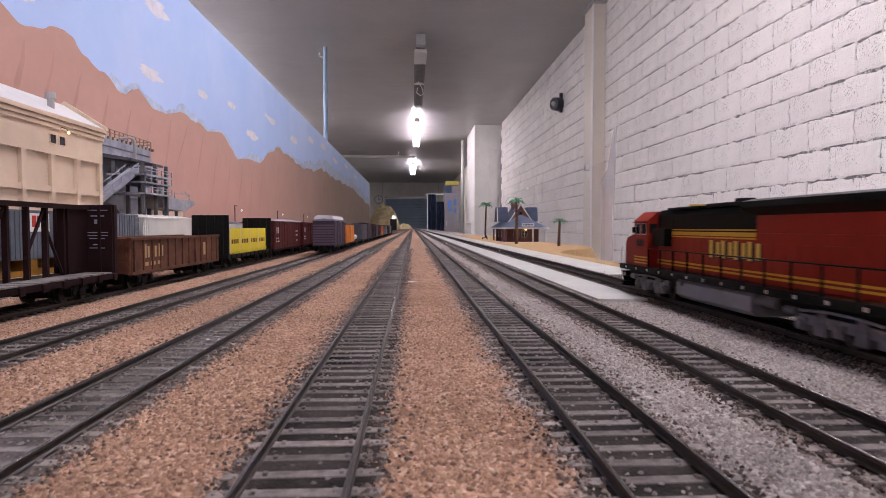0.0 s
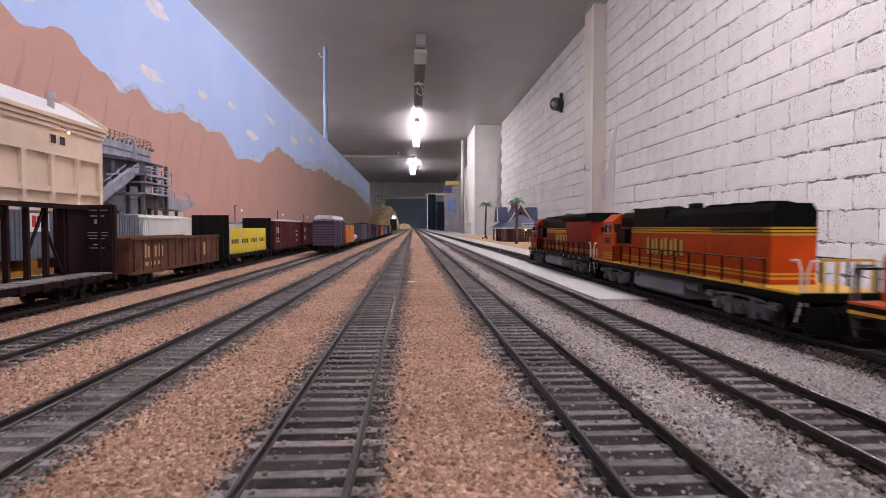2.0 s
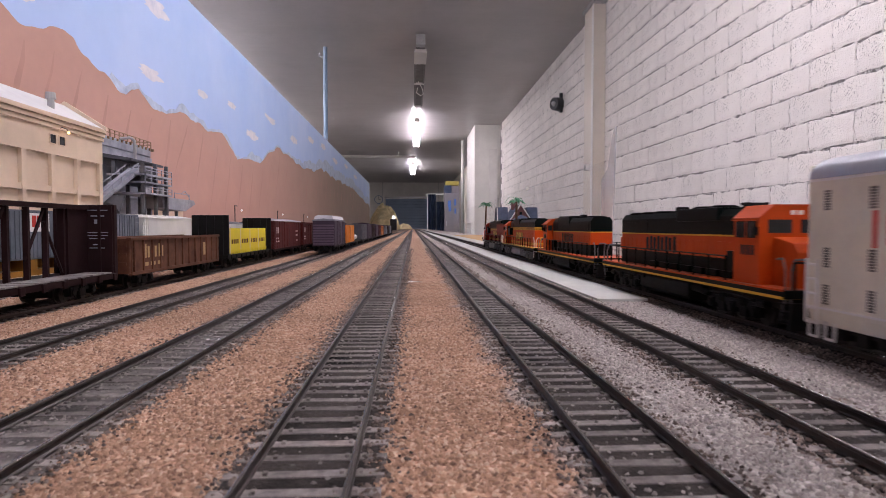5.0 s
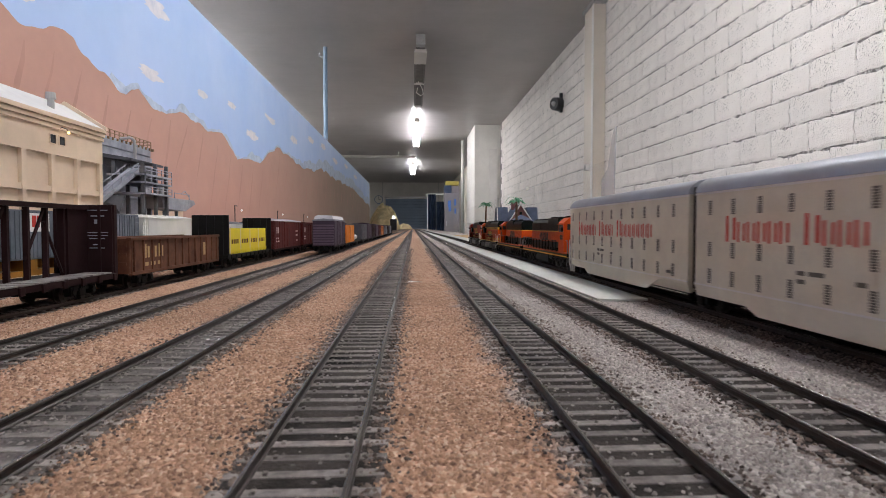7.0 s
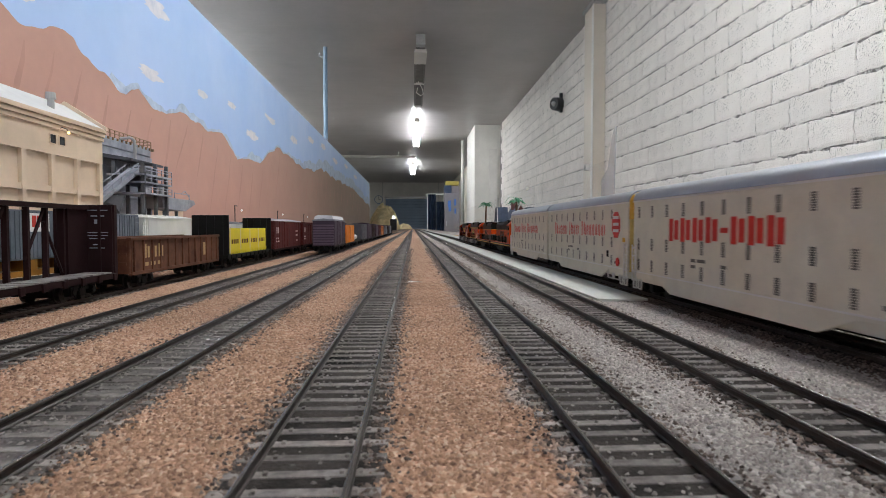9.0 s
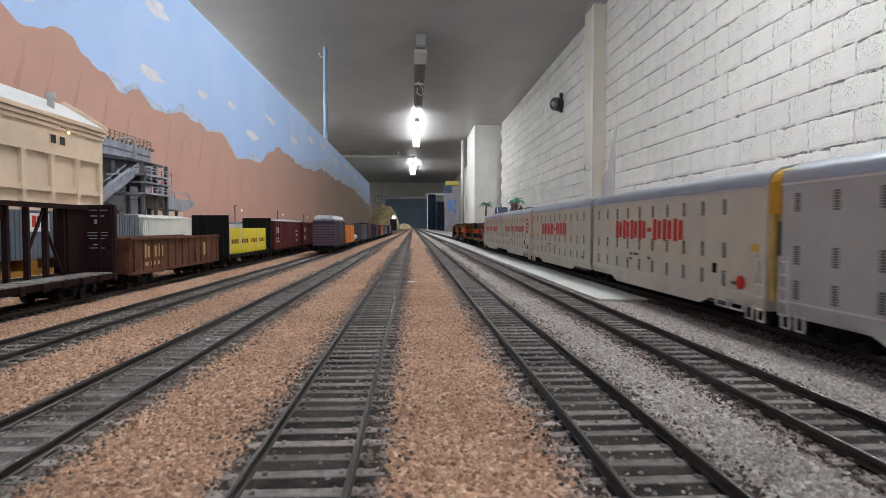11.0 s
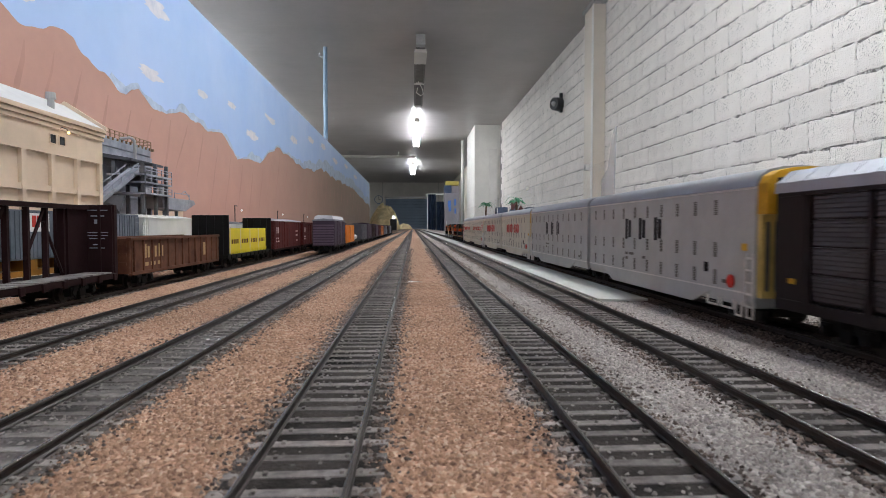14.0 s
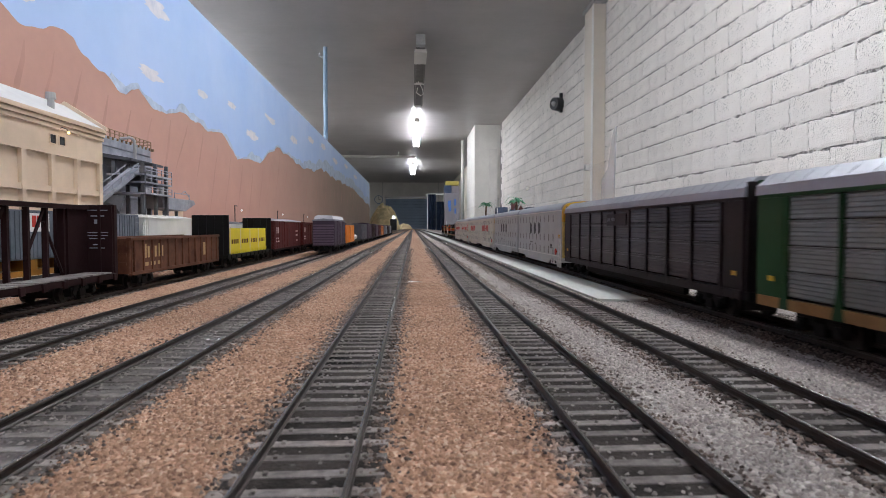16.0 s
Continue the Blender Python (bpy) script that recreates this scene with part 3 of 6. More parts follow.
def letters(parent, material, y, z, h, text, x=18.4, side=-1, wide=0.62, gap=0.2, weight=0.36):
    """Word marks as plain upright bars of the letters' size: a tall and a short bar stand for each letter."""
    pos = y
    x0, x1 = sorted((side * x, side * (x + 0.12)))
    for ch in text:
        hh = h * (1.32 if ch == "W" else 1)
        w = hh * wide
        if ch in "wW":
            mbox("letter_bar", material, [(x0, x1, pos - w * weight, pos, z, z + hh)], parent)
            mbox("letter_bar", material, [(x0, x1, pos - w, pos - w * (1 - weight), z + hh * 0.08, z + hh * 0.92)], parent)
        elif ch == "-":
            w *= 0.6
            mbox("letter_bar", material, [(x0, x1, pos - w, pos, z + h * 0.4, z + h * 0.6)], parent)
        pos -= w + h * gap


def grille(parent, y0, y1, z0, z1, x, n=10):
    for s in (-1, 1):
        bm = bmesh.new()
        box(bm, min(s * x, s * (x + 0.1)), max(s * x, s * (x + 0.1)), y0, y1, z0, z1)
        for k in range(n):
            z = z0 + (z1 - z0) * k / n
            box(bm, min(s * x, s * (x + 0.35)), max(s * x, s * (x + 0.35)), y0, y1, z, z + (z1 - z0) / n * 0.55)
        bmesh.ops.scale(bm, vec=(MM, MM, MM), verts=bm.verts[:])
        part("grille", bm, P_DKGREEN, parent)


def locomotive(label, length, style, flip=False):
    """A six-axle diesel: the origin at rail level under its leading end, the body behind it."""
    root = thing("locomotive", label, "model locomotive", "locomotives of the train")
    th = new("carbody")
    th.empty_display_size = 0.01
    th.parent = root
    if flip:
        th.matrix_basis = Matrix.Translation((0, -length * MM, 0)) @ Matrix.Rotation(math.pi, 4, "Z")
    Lg = length
    modern = style in ("wide", "wide_red")
    body = P_RED if style == "wide_red" else P_ORANGE
    under = P_GREYTRUCK if modern else P_UNDER
    side = P_DKGREEN
    deck = 17.0
    hw = 9.8 if modern else 9.2
    top = 51.5 if modern else 50.0
    mbox("frame", side, [(-17.6, 17.6, -Lg, 0, 13.6, deck), (-9, 9, -Lg + 10, -10, 10.5, 13.6)], root, bevel=0.4)
    for z0, z1, m in () if style == "wide_red" else ((16.2, 17.1, P_YELLOW),) if modern else ((13.4, 14.5, P_YELLOW), (16.4, 17.2, P_ORANGE)):
        mbox("side_stripe", m, [(-17.8, 17.8, -Lg + 2, -2, z0, z1)], root)
    cab0, cab1 = -24, -46          # cab from y to y
    hood1 = -Lg + (24 if style == "wide_red" else 34 if modern else 20 if flip else 45)
    # long hood in three colour bands
    low_top = 38.5 if style == "wide_red" else 41.0 if modern else 37.0
    mbox("hood", body, [(-hw, hw, hood1, cab1 + 0.5, deck, low_top)], th, bevel=0.5)
    if modern:
        back = hood1 + 85 if style == "wide_red" else hood1 - 0.15
        for z0, z1, m in ((36.6, 38.5, P_YELLOW), (39.2, 39.9, P_YELLOW), (35.4, 36.1, P_YELLOW)) if style == "wide_red" else ((37.4, 41.0, P_YELLOW),):
            mbox("hood_stripe", m, [(-hw - 0.15, hw + 0.15, back, cab1, z0, z1)], th)
        for z in () if style == "wide_red" else (38.3, 39.7):
            mbox("pin_stripe", P_DKGREEN, [(-hw - 0.2, hw + 0.2, back - 0.05, cab1, z, z + 0.45)], th)
        for z in (19.2, 21.0):
            mbox("hood_stripe", P_YELLOW, [(-hw - 0.15, hw + 0.15, hood1 - 0.15, cab1, z, z + 0.9)], th)
        for s in (-1, 1):
            x0, x1 = sorted((s * 16.2, s * 16.4))
            for z in (18.6, 20.4, 22.2):
                mbox("cab_stripe", P_YELLOW, [(x0, x1, cab1, cab0, z, z + 0.8)], th)
            x0, x1 = sorted((s * 17.6, s * 17.85))
            for k in range(9):
                mbox("step_well", P_UNDER, [(x0, x1, -70 - k * 14, -62 - k * 14, 13.8, 15.8)], root)
    else:
        mbox("hood_base", side, [(-hw - 0.1, hw + 0.1, hood1 - 0.1, cab1, deck, 26.4)], th)
        mbox("hood_stripe", P_YELLOW, [(-hw - 0.15, hw + 0.15, hood1 - 0.15, cab1, 36.5, 37.3)], th)
        for k in range(7):
            for s in (-1, 1):
                mbox("battery_box", side, [(min(s * hw, s * (hw + 2.4)), max(s * hw, s * (hw + 2.4)), cab1 - 22 - k * 16, cab1 - 10 - k * 16, deck, 20.5)], th, bevel=0.3)
    bm = bmesh.new()
    prism(bm, [(-hw, low_top), (hw, low_top), (hw, top - 4), (hw - 2.2, top - 0.6), (-hw + 2.2, top - 0.6), (-hw, top - 4)], "y", hood1, cab1 + 0.5)
    bmesh.ops.scale(bm, vec=(MM, MM, MM), verts=bm.verts[:])
    part("upper_hood", bm, side, th)
    # hood doors
    n = int((cab1 - hood1) / 9)
    for k in range(n):
        y = cab1 - 4 - k * 9
        for s in (-1, 1):
            x0, x1 = sorted((s * hw, s * (hw + 0.22)))
            mbox("hood_door", body, [(x0, x1, y - 7.6, y, 26 if not modern else 22, 34)], th)
    # cab and nose
    bm = bmesh.new()
    cw = 16.2 if modern else 15.6
    prism(bm, [(-cw, deck), (cw, deck), (cw, 45), (cw * 0.62, 49.8), (-cw * 0.62, 49.8), (-cw, 45)], "y", cab1, cab0)
    bmesh.ops.scale(bm, vec=(MM, MM, MM), verts=bm.verts[:])
    part("cab", bm, body, th)
    bm = bmesh.new()
    prism(bm, [(-cw - 0.4, 44.8), (-cw * 0.62, 50.2), (cw * 0.62, 50.2), (cw + 0.4, 44.8), (cw, 44.6), (cw * 0.6, 49.7), (-cw * 0.6, 49.7), (-cw, 44.6)], "y", cab1 - 0.6, cab0 + 0.6)
    bmesh.ops.scale(bm, vec=(MM, MM, MM), verts=bm.verts[:])
    part("cab_roof", bm, body, th)
    nw = cw - 0.6 if modern else 9.5
    bm = bmesh.new()
    prism(bm, [(cab0 - 1, deck), (-6, deck), (-6, 31), (-9, 34.5), (cab0 - 1, 37)], "x", -nw, nw)
    bmesh.ops.scale(bm, vec=(MM, MM, MM), verts=bm.verts[:])
    part("nose", bm, body, th, bevel=0.0008)
    for s in (-1, 1):
        for y in (cab0 - 3, cab0 - 12.5):
            x0, x1 = sorted((s * cw, s * (cw + 0.2)))
            win = mbox("cab_window", M_PANE, [(x0, x1, y - 7, y, 36.8, 43)], th)
            mbox("window_frame", P_WHITE if modern else P_DKGREEN, [(x0, x1 + 0.05 * s, y - 7.4, y - 7, 36.5, 43.3), (x0, x1, y, y + 0.4, 36.5, 43.3), (x0, x1, y - 7, y, 43, 43.4), (x0, x1, y - 7, y, 36.4, 36.8)], win)
        mbox("windscreen", M_PANE, [(min(s * 2, s * 12), max(s * 2, s * 12), cab0, cab0 + 0.25, 38.5, 44)], th)
        mbox("rear_window", M_PANE, [(min(s * (hw + 0.8), s * (cw - 1)), max(s * (hw + 0.8), s * (cw - 1)), cab1 - 0.25, cab1, 37.5, 43)], th)
        x0, x1 = sorted((s * cw, s * (cw + 0.15)))
        for k in range(4):
            mbox("number_bar", P_BLACKLET, [(x0, x1, cab0 - 6.2 - k * 3.1, cab0 - 4 - k * 3.1, 29.2, 33.4)], th)
        x0, x1 = sorted((s * (cw + 0.1), s * (cw + 2.2)))
        mbox("sun_shade", body, [(x0, x1, cab0 - 20, cab0 - 2, 43.6, 44.1)], th)
        mbox("mirror", P_UNDER, [(min(s * cw, s * (cw + 2)), max(s * cw, s * (cw + 2)), cab0 - 1.6, cab0 - 0.9, 37.5, 41)], th)
    mbox("headlight", P_WHITEWIRE, [(-2.6, -0.5, cab0, cab0 + 0.6, 46, 47.8), (0.5, 2.6, cab0, cab0 + 0.6, 46, 47.8)], th)
    # roof detail
    def fan(y, r, z=top - 0.6):
        bm = bmesh.new()
        rod(bm, (0, y, z), (0, y, z + 0.8), r, 20)
        rod(bm, (0, y, z + 0.8), (0, y, z + 1.3), r * 0.8, 16)
        bmesh.ops.scale(bm, vec=(MM, MM, MM), verts=bm.verts[:])
        part("roof_fan", bm, P_UNDER, th)
    if style == "wide_red":
        bm = bmesh.new()
        prism(bm, [(-hw, 45.6), (hw, 45.6), (15.6, 49.2), (15.4, 51.8), (10, 53), (-10, 53), (-15.4, 51.8), (-15.6, 49.2)], "y", hood1 - 3, hood1 + 88)
        bmesh.ops.scale(bm, vec=(MM, MM, MM), verts=bm.verts[:])
        part("radiator_wing", bm, side, th)
        mbox("radiator_body", body, [(-hw - 0.4, hw + 0.4, hood1 - 0.2, hood1 + 84, 38.3, 46.2)], th, bevel=0.4)
        mbox("roof_hatch", side, [(-9, 9, -150, -105, top - 0.7, top + 1.2), (-10, 10, -100, -60, top - 0.7, top + 0.5)], th, bevel=0.4)
        mbox("exhaust_stack", P_UNDER, [(-3, 3, -130, -122, top + 1, top + 3.2)], th, bevel=0.4)
        mbox("horn", P_GOLD, [(-4, 4, -78, -75, top, top + 2)], th)
    else:
        for k in range(3):
            fan(hood1 + 16 + k * 22, 8.6)
        mbox("dynamic_brake", side, [(-hw - 0.8, hw + 0.8, cab1 - 80, cab1 - 28, top - 6, top + 0.6)], th, bevel=0.6)
        fan(cab1 - 42, 7, top + 0.6)
        fan(cab1 - 64, 7, top + 0.6)
        mbox("exhaust_stack", P_UNDER, [(-2.5, 2.5, cab1 - 100, cab1 - 92, top - 1, top + 2.6)], th, bevel=0.4)
        mbox("horn", P_UNDER, [(-5, 5, cab1 - 14, cab1 - 12, top, top + 2.2), (-5, -3.8, cab1 - 16, cab1 - 9, top + 1, top + 2.2), (3.8, 5, cab1 - 16, cab1 - 9, top + 1, top + 2.2)], th)
    if style != "wide_red":
        grille(th, hood1 + 6, hood1 + 52, 39, 45.5, hw)
    grille(th, cab1 - 22, cab1 - 6, 39, 46, hw)
    for b in ([(hw, hw + 4.5, cab1 - 20, cab1 - 2, deck, 34), (-hw - 4.5, -hw, cab1 - 20, cab1 - 2, 30, 40)] if modern else [(hw, hw + 2, cab1 - 16, cab1 - 2, deck, 30), (-hw - 2, -hw, cab1 - 16, cab1 - 2, deck, 28)]):
        mbox("equipment_box", side, [b], th, bevel=0.3)
    # word mark along the hood
    y_mark, z_mark, h_mark = {"wide_red": (-112, 26, 8.5), "wide": (-96, 24.5, 10), "old": (-127 if flip else -94, 26.6, 9.0)}[style]
    for s in (-1, 1):
        if modern:
            letters(th, P_BLACKLET, y_mark - 0.9, z_mark - 0.5, h_mark, "wwww", x=hw + 0.24, side=s, wide=1.18, gap=0.2, weight=0.42)
        letters(th, P_GOLD if modern else P_BLACKLET, y_mark, z_mark, h_mark, "wwww", x=hw + 0.38, side=s, wide=1.18, gap=0.2, weight=0.33 if modern else 0.38)
    if style == "wide_red":
        for s in (-1, 1):
            for k in range(13):
                mbox("sill_marker", P_WHITEWIRE, [(min(s * 17.6, s * 17.95), max(s * 17.6, s * 17.95), -14 - k * 18, -12.6 - k * 18, 14.6, 16)], root)
    # tank, trucks
    bm = bmesh.new()
    prism(bm, [(-14.2, 13.4), (-16, 11.8), (-16, 5.4), (-13.4, 3.2), (13.4, 3.2), (16, 5.4), (16, 11.8), (14.2, 13.4)], "y", -Lg / 2 - 30, -Lg / 2 + 44)
    bmesh.ops.scale(bm, vec=(MM, MM, MM), verts=bm.verts[:])
    part("fuel_tank", bm, P_TANK if modern else under, root, bevel=0.0006)
    for s in (-1, 1):
        bm = bmesh.new()
        rod(bm, (s * 13.5, -Lg / 2 - 46, 10.6), (s * 13.5, -Lg / 2 - 32, 10.6), 2.3, 12)
        bmesh.ops.scale(bm, vec=(MM, MM, MM), verts=bm.verts[:])
        part("air_reservoir", bm, under, root, smooth=True)
        bm = bmesh.new()
        rod(bm, (s * 15.9, -Lg / 2 + 36, 11), (s * 17, -Lg / 2 + 36, 11.6), 1.1, 8)
        bmesh.ops.scale(bm, vec=(MM, MM, MM), verts=bm.verts[:])
        part("filler_cap", bm, under, root)
    mbox("centre_sill", P_UNDER, [(-13, 13, -Lg + 8, -8, 8.5, 13.7)], root)
    truck(root, -48, 3, under, 5.6)
    truck(root, -Lg + 48, 3, under, 5.6)
    # handrails on both sides
    for s in (-1, 1):
        y = cab1 - 4
        pts = []
        while y > -Lg + 8:
            bm = bmesh.new()
            rod(bm, (s * 17.2, y, 16.5), (s * 17.2, y, 28), 0.5, 5)
            bmesh.ops.scale(bm, vec=(MM, MM, MM), verts=bm.verts[:])
            part("stanchion", bm, P_DKGREEN, th)
            pts.append((s * 17.2, y, 28))
            y -= 17.5
        bm = bmesh.new()
        bent(bm, pts, 0.36, 5)
        bmesh.ops.scale(bm, vec=(MM, MM, MM), verts=bm.verts[:])
        part("handrail", bm, P_DKGREEN, th)
        for y, d in ((-2, -1), (-Lg + 2, 1)):
            bm = bmesh.new()
            bent(bm, [(s * 16.8, y + d * 6, 28.5), (s * 16.8, y + d * 2, 29), (s * 16.8, y, 25), (s * 16.8, y, 13), (s * 16.8, y + d * 3, 6)], 0.42, 6)
            bent(bm, [(s * 9, y, 28.5), (s * 13, y, 28.5), (s * 14.5, y, 24), (s * 14.5, y, 8)], 0.42, 6)
            bmesh.ops.scale(bm, vec=(MM, MM, MM), verts=bm.verts[:])
            part("grab_iron", bm, P_WHITEWIRE if modern else P_GREYTRUCK, root, "white wire grab iron" if modern else "grey wire grab iron")
            mbox("step", P_UNDER, [(min(s * 12, s * 17), max(s * 12, s * 17), min(y, y + d * 5), max(y, y + d * 5), z, z + 0.7) for z in (4.5, 8, 11.3)], root)
    if modern:
        for x in (-9.5, -4, 4, 9.5):
            mbox("end_stanchion", P_YELLOW, [(x - 0.5, x + 0.5, -Lg + 0.6, -Lg + 1.6, 16.8, 29)], root, "yellow end stanchion")
        mbox("end_rail", P_YELLOW, [(-9.5, 9.5, -Lg + 0.7, -Lg + 1.5, 28.4, 29.4)], root, "yellow end rail")
    for y, d in ((0, 1), (-Lg, -1)):
        coupler(root, y, d)
        for x in (-7, -4, 4, 7):
            bm = bmesh.new()
            bent(bm, [(x, y, 11), (x, y + d * 2.4, 9.5), (x, y + d * 3, 5.5)], 0.5, 6)
            bmesh.ops.scale(bm, vec=(MM, MM, MM), verts=bm.verts[:])
            part("air_hose", bm, P_UNDER, root)
        bm = bmesh.new()
        prism(bm, [(-16, 2), (0, 1.2), (16, 2), (15, 12), (-15, 12)], "y", min(y - d * 2, y), max(y - d * 2, y))
        bmesh.ops.scale(bm, vec=(MM, MM, MM), verts=bm.verts[:])
        part("pilot_plow", bm, P_UNDER, root)
        if not modern:
            mbox("end_rail", P_UNDER, [(-14, 14, min(y, y - d * 0.8), max(y, y - d * 0.8), 27, 27.8)] + [(x - 0.4, x + 0.4, min(y, y - d * 0.8), max(y, y - d * 0.8), 16, 27.5) for x in (-14, -7, 0, 7, 14)], root)
    turned = th.matrix_basis.copy()
    for o in list(th.children):
        o.parent = root
        o.matrix_basis = turned @ o.matrix_basis
    bpy.data.objects.remove(th)
    return root


def rack_unit(label, colour, material, letter_mat, text, lead, y_text, z_text, h_text, length=253):
    """One unit of an articulated enclosed car carrier; lead: its leading end is an outer (yellow) end."""
    th = thing("car_carrier", label, "model freight car", "enclosed car carriers")
    Lg = length
    bm = bmesh.new()
    out = [(17.3, 7.5), (18.3, 12.0), (18.3, 57.4), (-18.3, 57.4), (-18.3, 12.0), (-17.3, 7.5)]
    prism(bm, out, "y", -Lg + 2.2, -2.2)
    bmesh.ops.scale(bm, vec=(MM, MM, MM), verts=bm.verts[:])
    part("body", bm, material, th, bevel=0.0005)
    bm = bmesh.new()
    roof = [(18.6, 57.4), (18.2, 59.6), (16.6, 62.0), (13.2, 64.3), (7, 65.6), (0, 66.0), (-7, 65.6), (-13.2, 64.3), (-16.6, 62.0), (-18.2, 59.6), (-18.6, 57.4)]
    prism(bm, roof, "y", -Lg + 1.8, -1.8)
    bmesh.ops.scale(bm, vec=(MM, MM, MM), verts=bm.verts[:])
    part("roof", bm, P_ROOF, th, "smooth rounded grey metal roof", smooth=True)
    # flared skirt, deeper between the trucks
    for s in (-1, 1):
        bm = bmesh.new()
        out = [(-2, 12.4), (-40, 11.8), (-62, 4.6), (-Lg + 62, 4.6), (-Lg + 40, 11.8), (-Lg + 2, 12.4), (-Lg + 2, 14), (-2, 14)]
        x0, x1 = sorted((s * 17.4, s * 18.55))
        prism(bm, out, "x", x0, x1)
        bmesh.ops.scale(bm, vec=(MM, MM, MM), verts=bm.verts[:])
        part("skirt", bm, material, th)
        mbox("roof_rail", P_WHITE, [(min(s * 18.3, s * 18.75), max(s * 18.3, s * 18.75), -Lg + 2, -2, 56.4, 57.2)], th)
        mbox("sill_rail", P_WHITE, [(min(s * 18.3, s * 18.7), max(s * 18.3, s * 18.7), -Lg + 2, -2, 13.0, 13.7)], th)
        # slotted vents in three rows
        for k in range(11 if lead else 10):
            y = (-11 if lead else -17) - k * 22.0
            for z in (46.5, 27.3, 14.8):
                bm = bmesh.new()
                for q in range(8):
                    box(bm, min(s * 18.3, s * 18.48), max(s * 18.3, s * 18.48), y - 2.6, y + 0.6, z + q * 0.86, z + q * 0.86 + 0.68)
                bmesh.ops.scale(bm, vec=(MM, MM, MM), verts=bm.verts[:])
                part("vent", bm, P_VENT, th)
        for y, w, z in ((-88, 5, 23.5), (-95, 9, 23.5), (-88, 5, 20.5), (-120, 5, 22.0), (-Lg + 30, 6, 16)):
            mbox("data_bar", P_VENT, [(min(s * 18.3, s * 18.4), max(s * 18.3, s * 18.4), y - w, y, z, z + 1.6)], th)
    letters(th, letter_mat, y_text, z_text, h_text, text, weight=0.25 if "W" in text else 0.44, wide=0.74 if "W" in text else 1.0 if "-" in text else 0.84, gap=0.2 if "W" in text else 0.22 if "-" in text else 0.14)
    mbox("underframe", P_UNDER, [(-14, 14, -Lg + 4, -4, 6.2, 8.0)], th)
    mbox("diaphragm", P_UNDER, [(-15.5, 15.5, -3.2, 3.2, 10, 61)] if not lead else [(-15.5, 15.5, -Lg - 3.2, -Lg + 3.2, 10, 61)], th)
    if lead is not None:
        y = 0 if lead else -Lg
        d = 1 if lead else -1
        if lead:
            mbox("end_door", material, [(-17.0, 17.0, -1.2, 0.6, 12, 62.5)], th, bevel=0.6)
        else:
            bm = bmesh.new()
            prism(bm, [(-17.6, 46), (17.6, 46), (17.4, 58.4), (15.8, 61.4), (12.6, 63.4), (6.8, 64.6), (0, 65), (-6.8, 64.6), (-12.6, 63.4), (-15.8, 61.4), (-17.4, 58.4)], "y", -Lg - 5.5, -Lg + 2.5)
            bmesh.ops.scale(bm, vec=(MM, MM, MM), verts=bm.verts[:])
            part("end_hood", bm, P_ENDYEL, th, "yellow hood over the end doors", bevel=0.0006)
            for x in (-8.8, 8.8):
                door_ = mbox("end_door", P_ENDPALE, [(x - 8.4, x + 8.4, -Lg - 1.2, -Lg + 2.4, 12, 46)], th, "pale yellow end door", bevel=0.3)
                for k in range(4):
                    mbox("door_slot", P_VENT, [(x - 6.8 + k * 3.8, x - 5.2 + k * 3.8, -Lg - 1.35, -Lg - 1.2, 15, 43)], door_)
            for sx in (-1, 1):
                for y0 in (-Lg + 44, -Lg + 30):
                    bm = bmesh.new()
                    bent(bm, [(sx * 18.4, y0, 9.5), (sx * 18.4, y0, 5.6), (sx * 18.4, y0 - 11, 5.6), (sx * 18.4, y0 - 11, 9.5)], 0.55, 6)
                    bmesh.ops.scale(bm, vec=(MM, MM, MM), verts=bm.verts[:])
                    part("crossover_step", bm, P_WHITE, th)
                mbox("placard", P_YELLOW, [(min(sx * 18.3, sx * 18.5), max(sx * 18.3, sx * 18.5), -Lg + 8, -Lg + 13, 31, 34)], th)
                mbox("door_lock", P_UNDER, [(min(sx * 18.3, sx * 18.6), max(sx * 18.3, sx * 18.6), -Lg + 44, -Lg + 48, 20, 24.5)], th)
        for sx in (-1, 1):
            for y0 in (3, 12):
                bm = bmesh.new()
                bent(bm, [(sx * 18.2, y - d * y0, 9), (sx * 18.2, y - d * y0, 3.2), (sx * 18.2, y - d * (y0 + 5), 3.2), (sx * 18.2, y - d * (y0 + 5), 9)], 0.55, 6)
                bmesh.ops.scale(bm, vec=(MM, MM, MM), verts=bm.verts[:])
                part("stirrup_step", bm, P_WHITE, th)
        for s in (-1, 1):
            bm = bmesh.new()
            for z in (13, 18, 23, 28):
                rod(bm, (s * 18.9, y - d * 2, z), (s * 18.9, y - d * 8, z), 0.5, 5)
            bent(bm, [(s * 18.9, y - d * 2, 30), (s * 18.9, y - d * 2, 8), (s * 18.9, y - d * 8, 8), (s * 18.9, y - d * 8, 30)], 0.5, 5)
            bmesh.ops.scale(bm, vec=(MM, MM, MM), verts=bm.verts[:])
            part("ladder", bm, P_WHITE, th)
        if not lead:
            bm = bmesh.new()
            rod(bm, (-19.8, -Lg + 20, 17.5), (-19.0, -Lg + 20, 17.5), 2.9, 16)
            rod(bm, (-19.2, -Lg + 20, 17.5), (-18.2, -Lg + 20, 17.5), 0.7, 8)
            bmesh.ops.scale(bm, vec=(MM, MM, MM), verts=bm.verts[:])
            part("brake_wheel", bm, P_LETTER, th, "red brake wheel")
        coupler(th, y, d)
    truck(th, -26 if lead is not False else -1, 2, P_UNDER, 4.6, 20)
    if lead is False:
        truck(th, -Lg + 26, 2, P_UNDER, 4.6, 20)
    return th


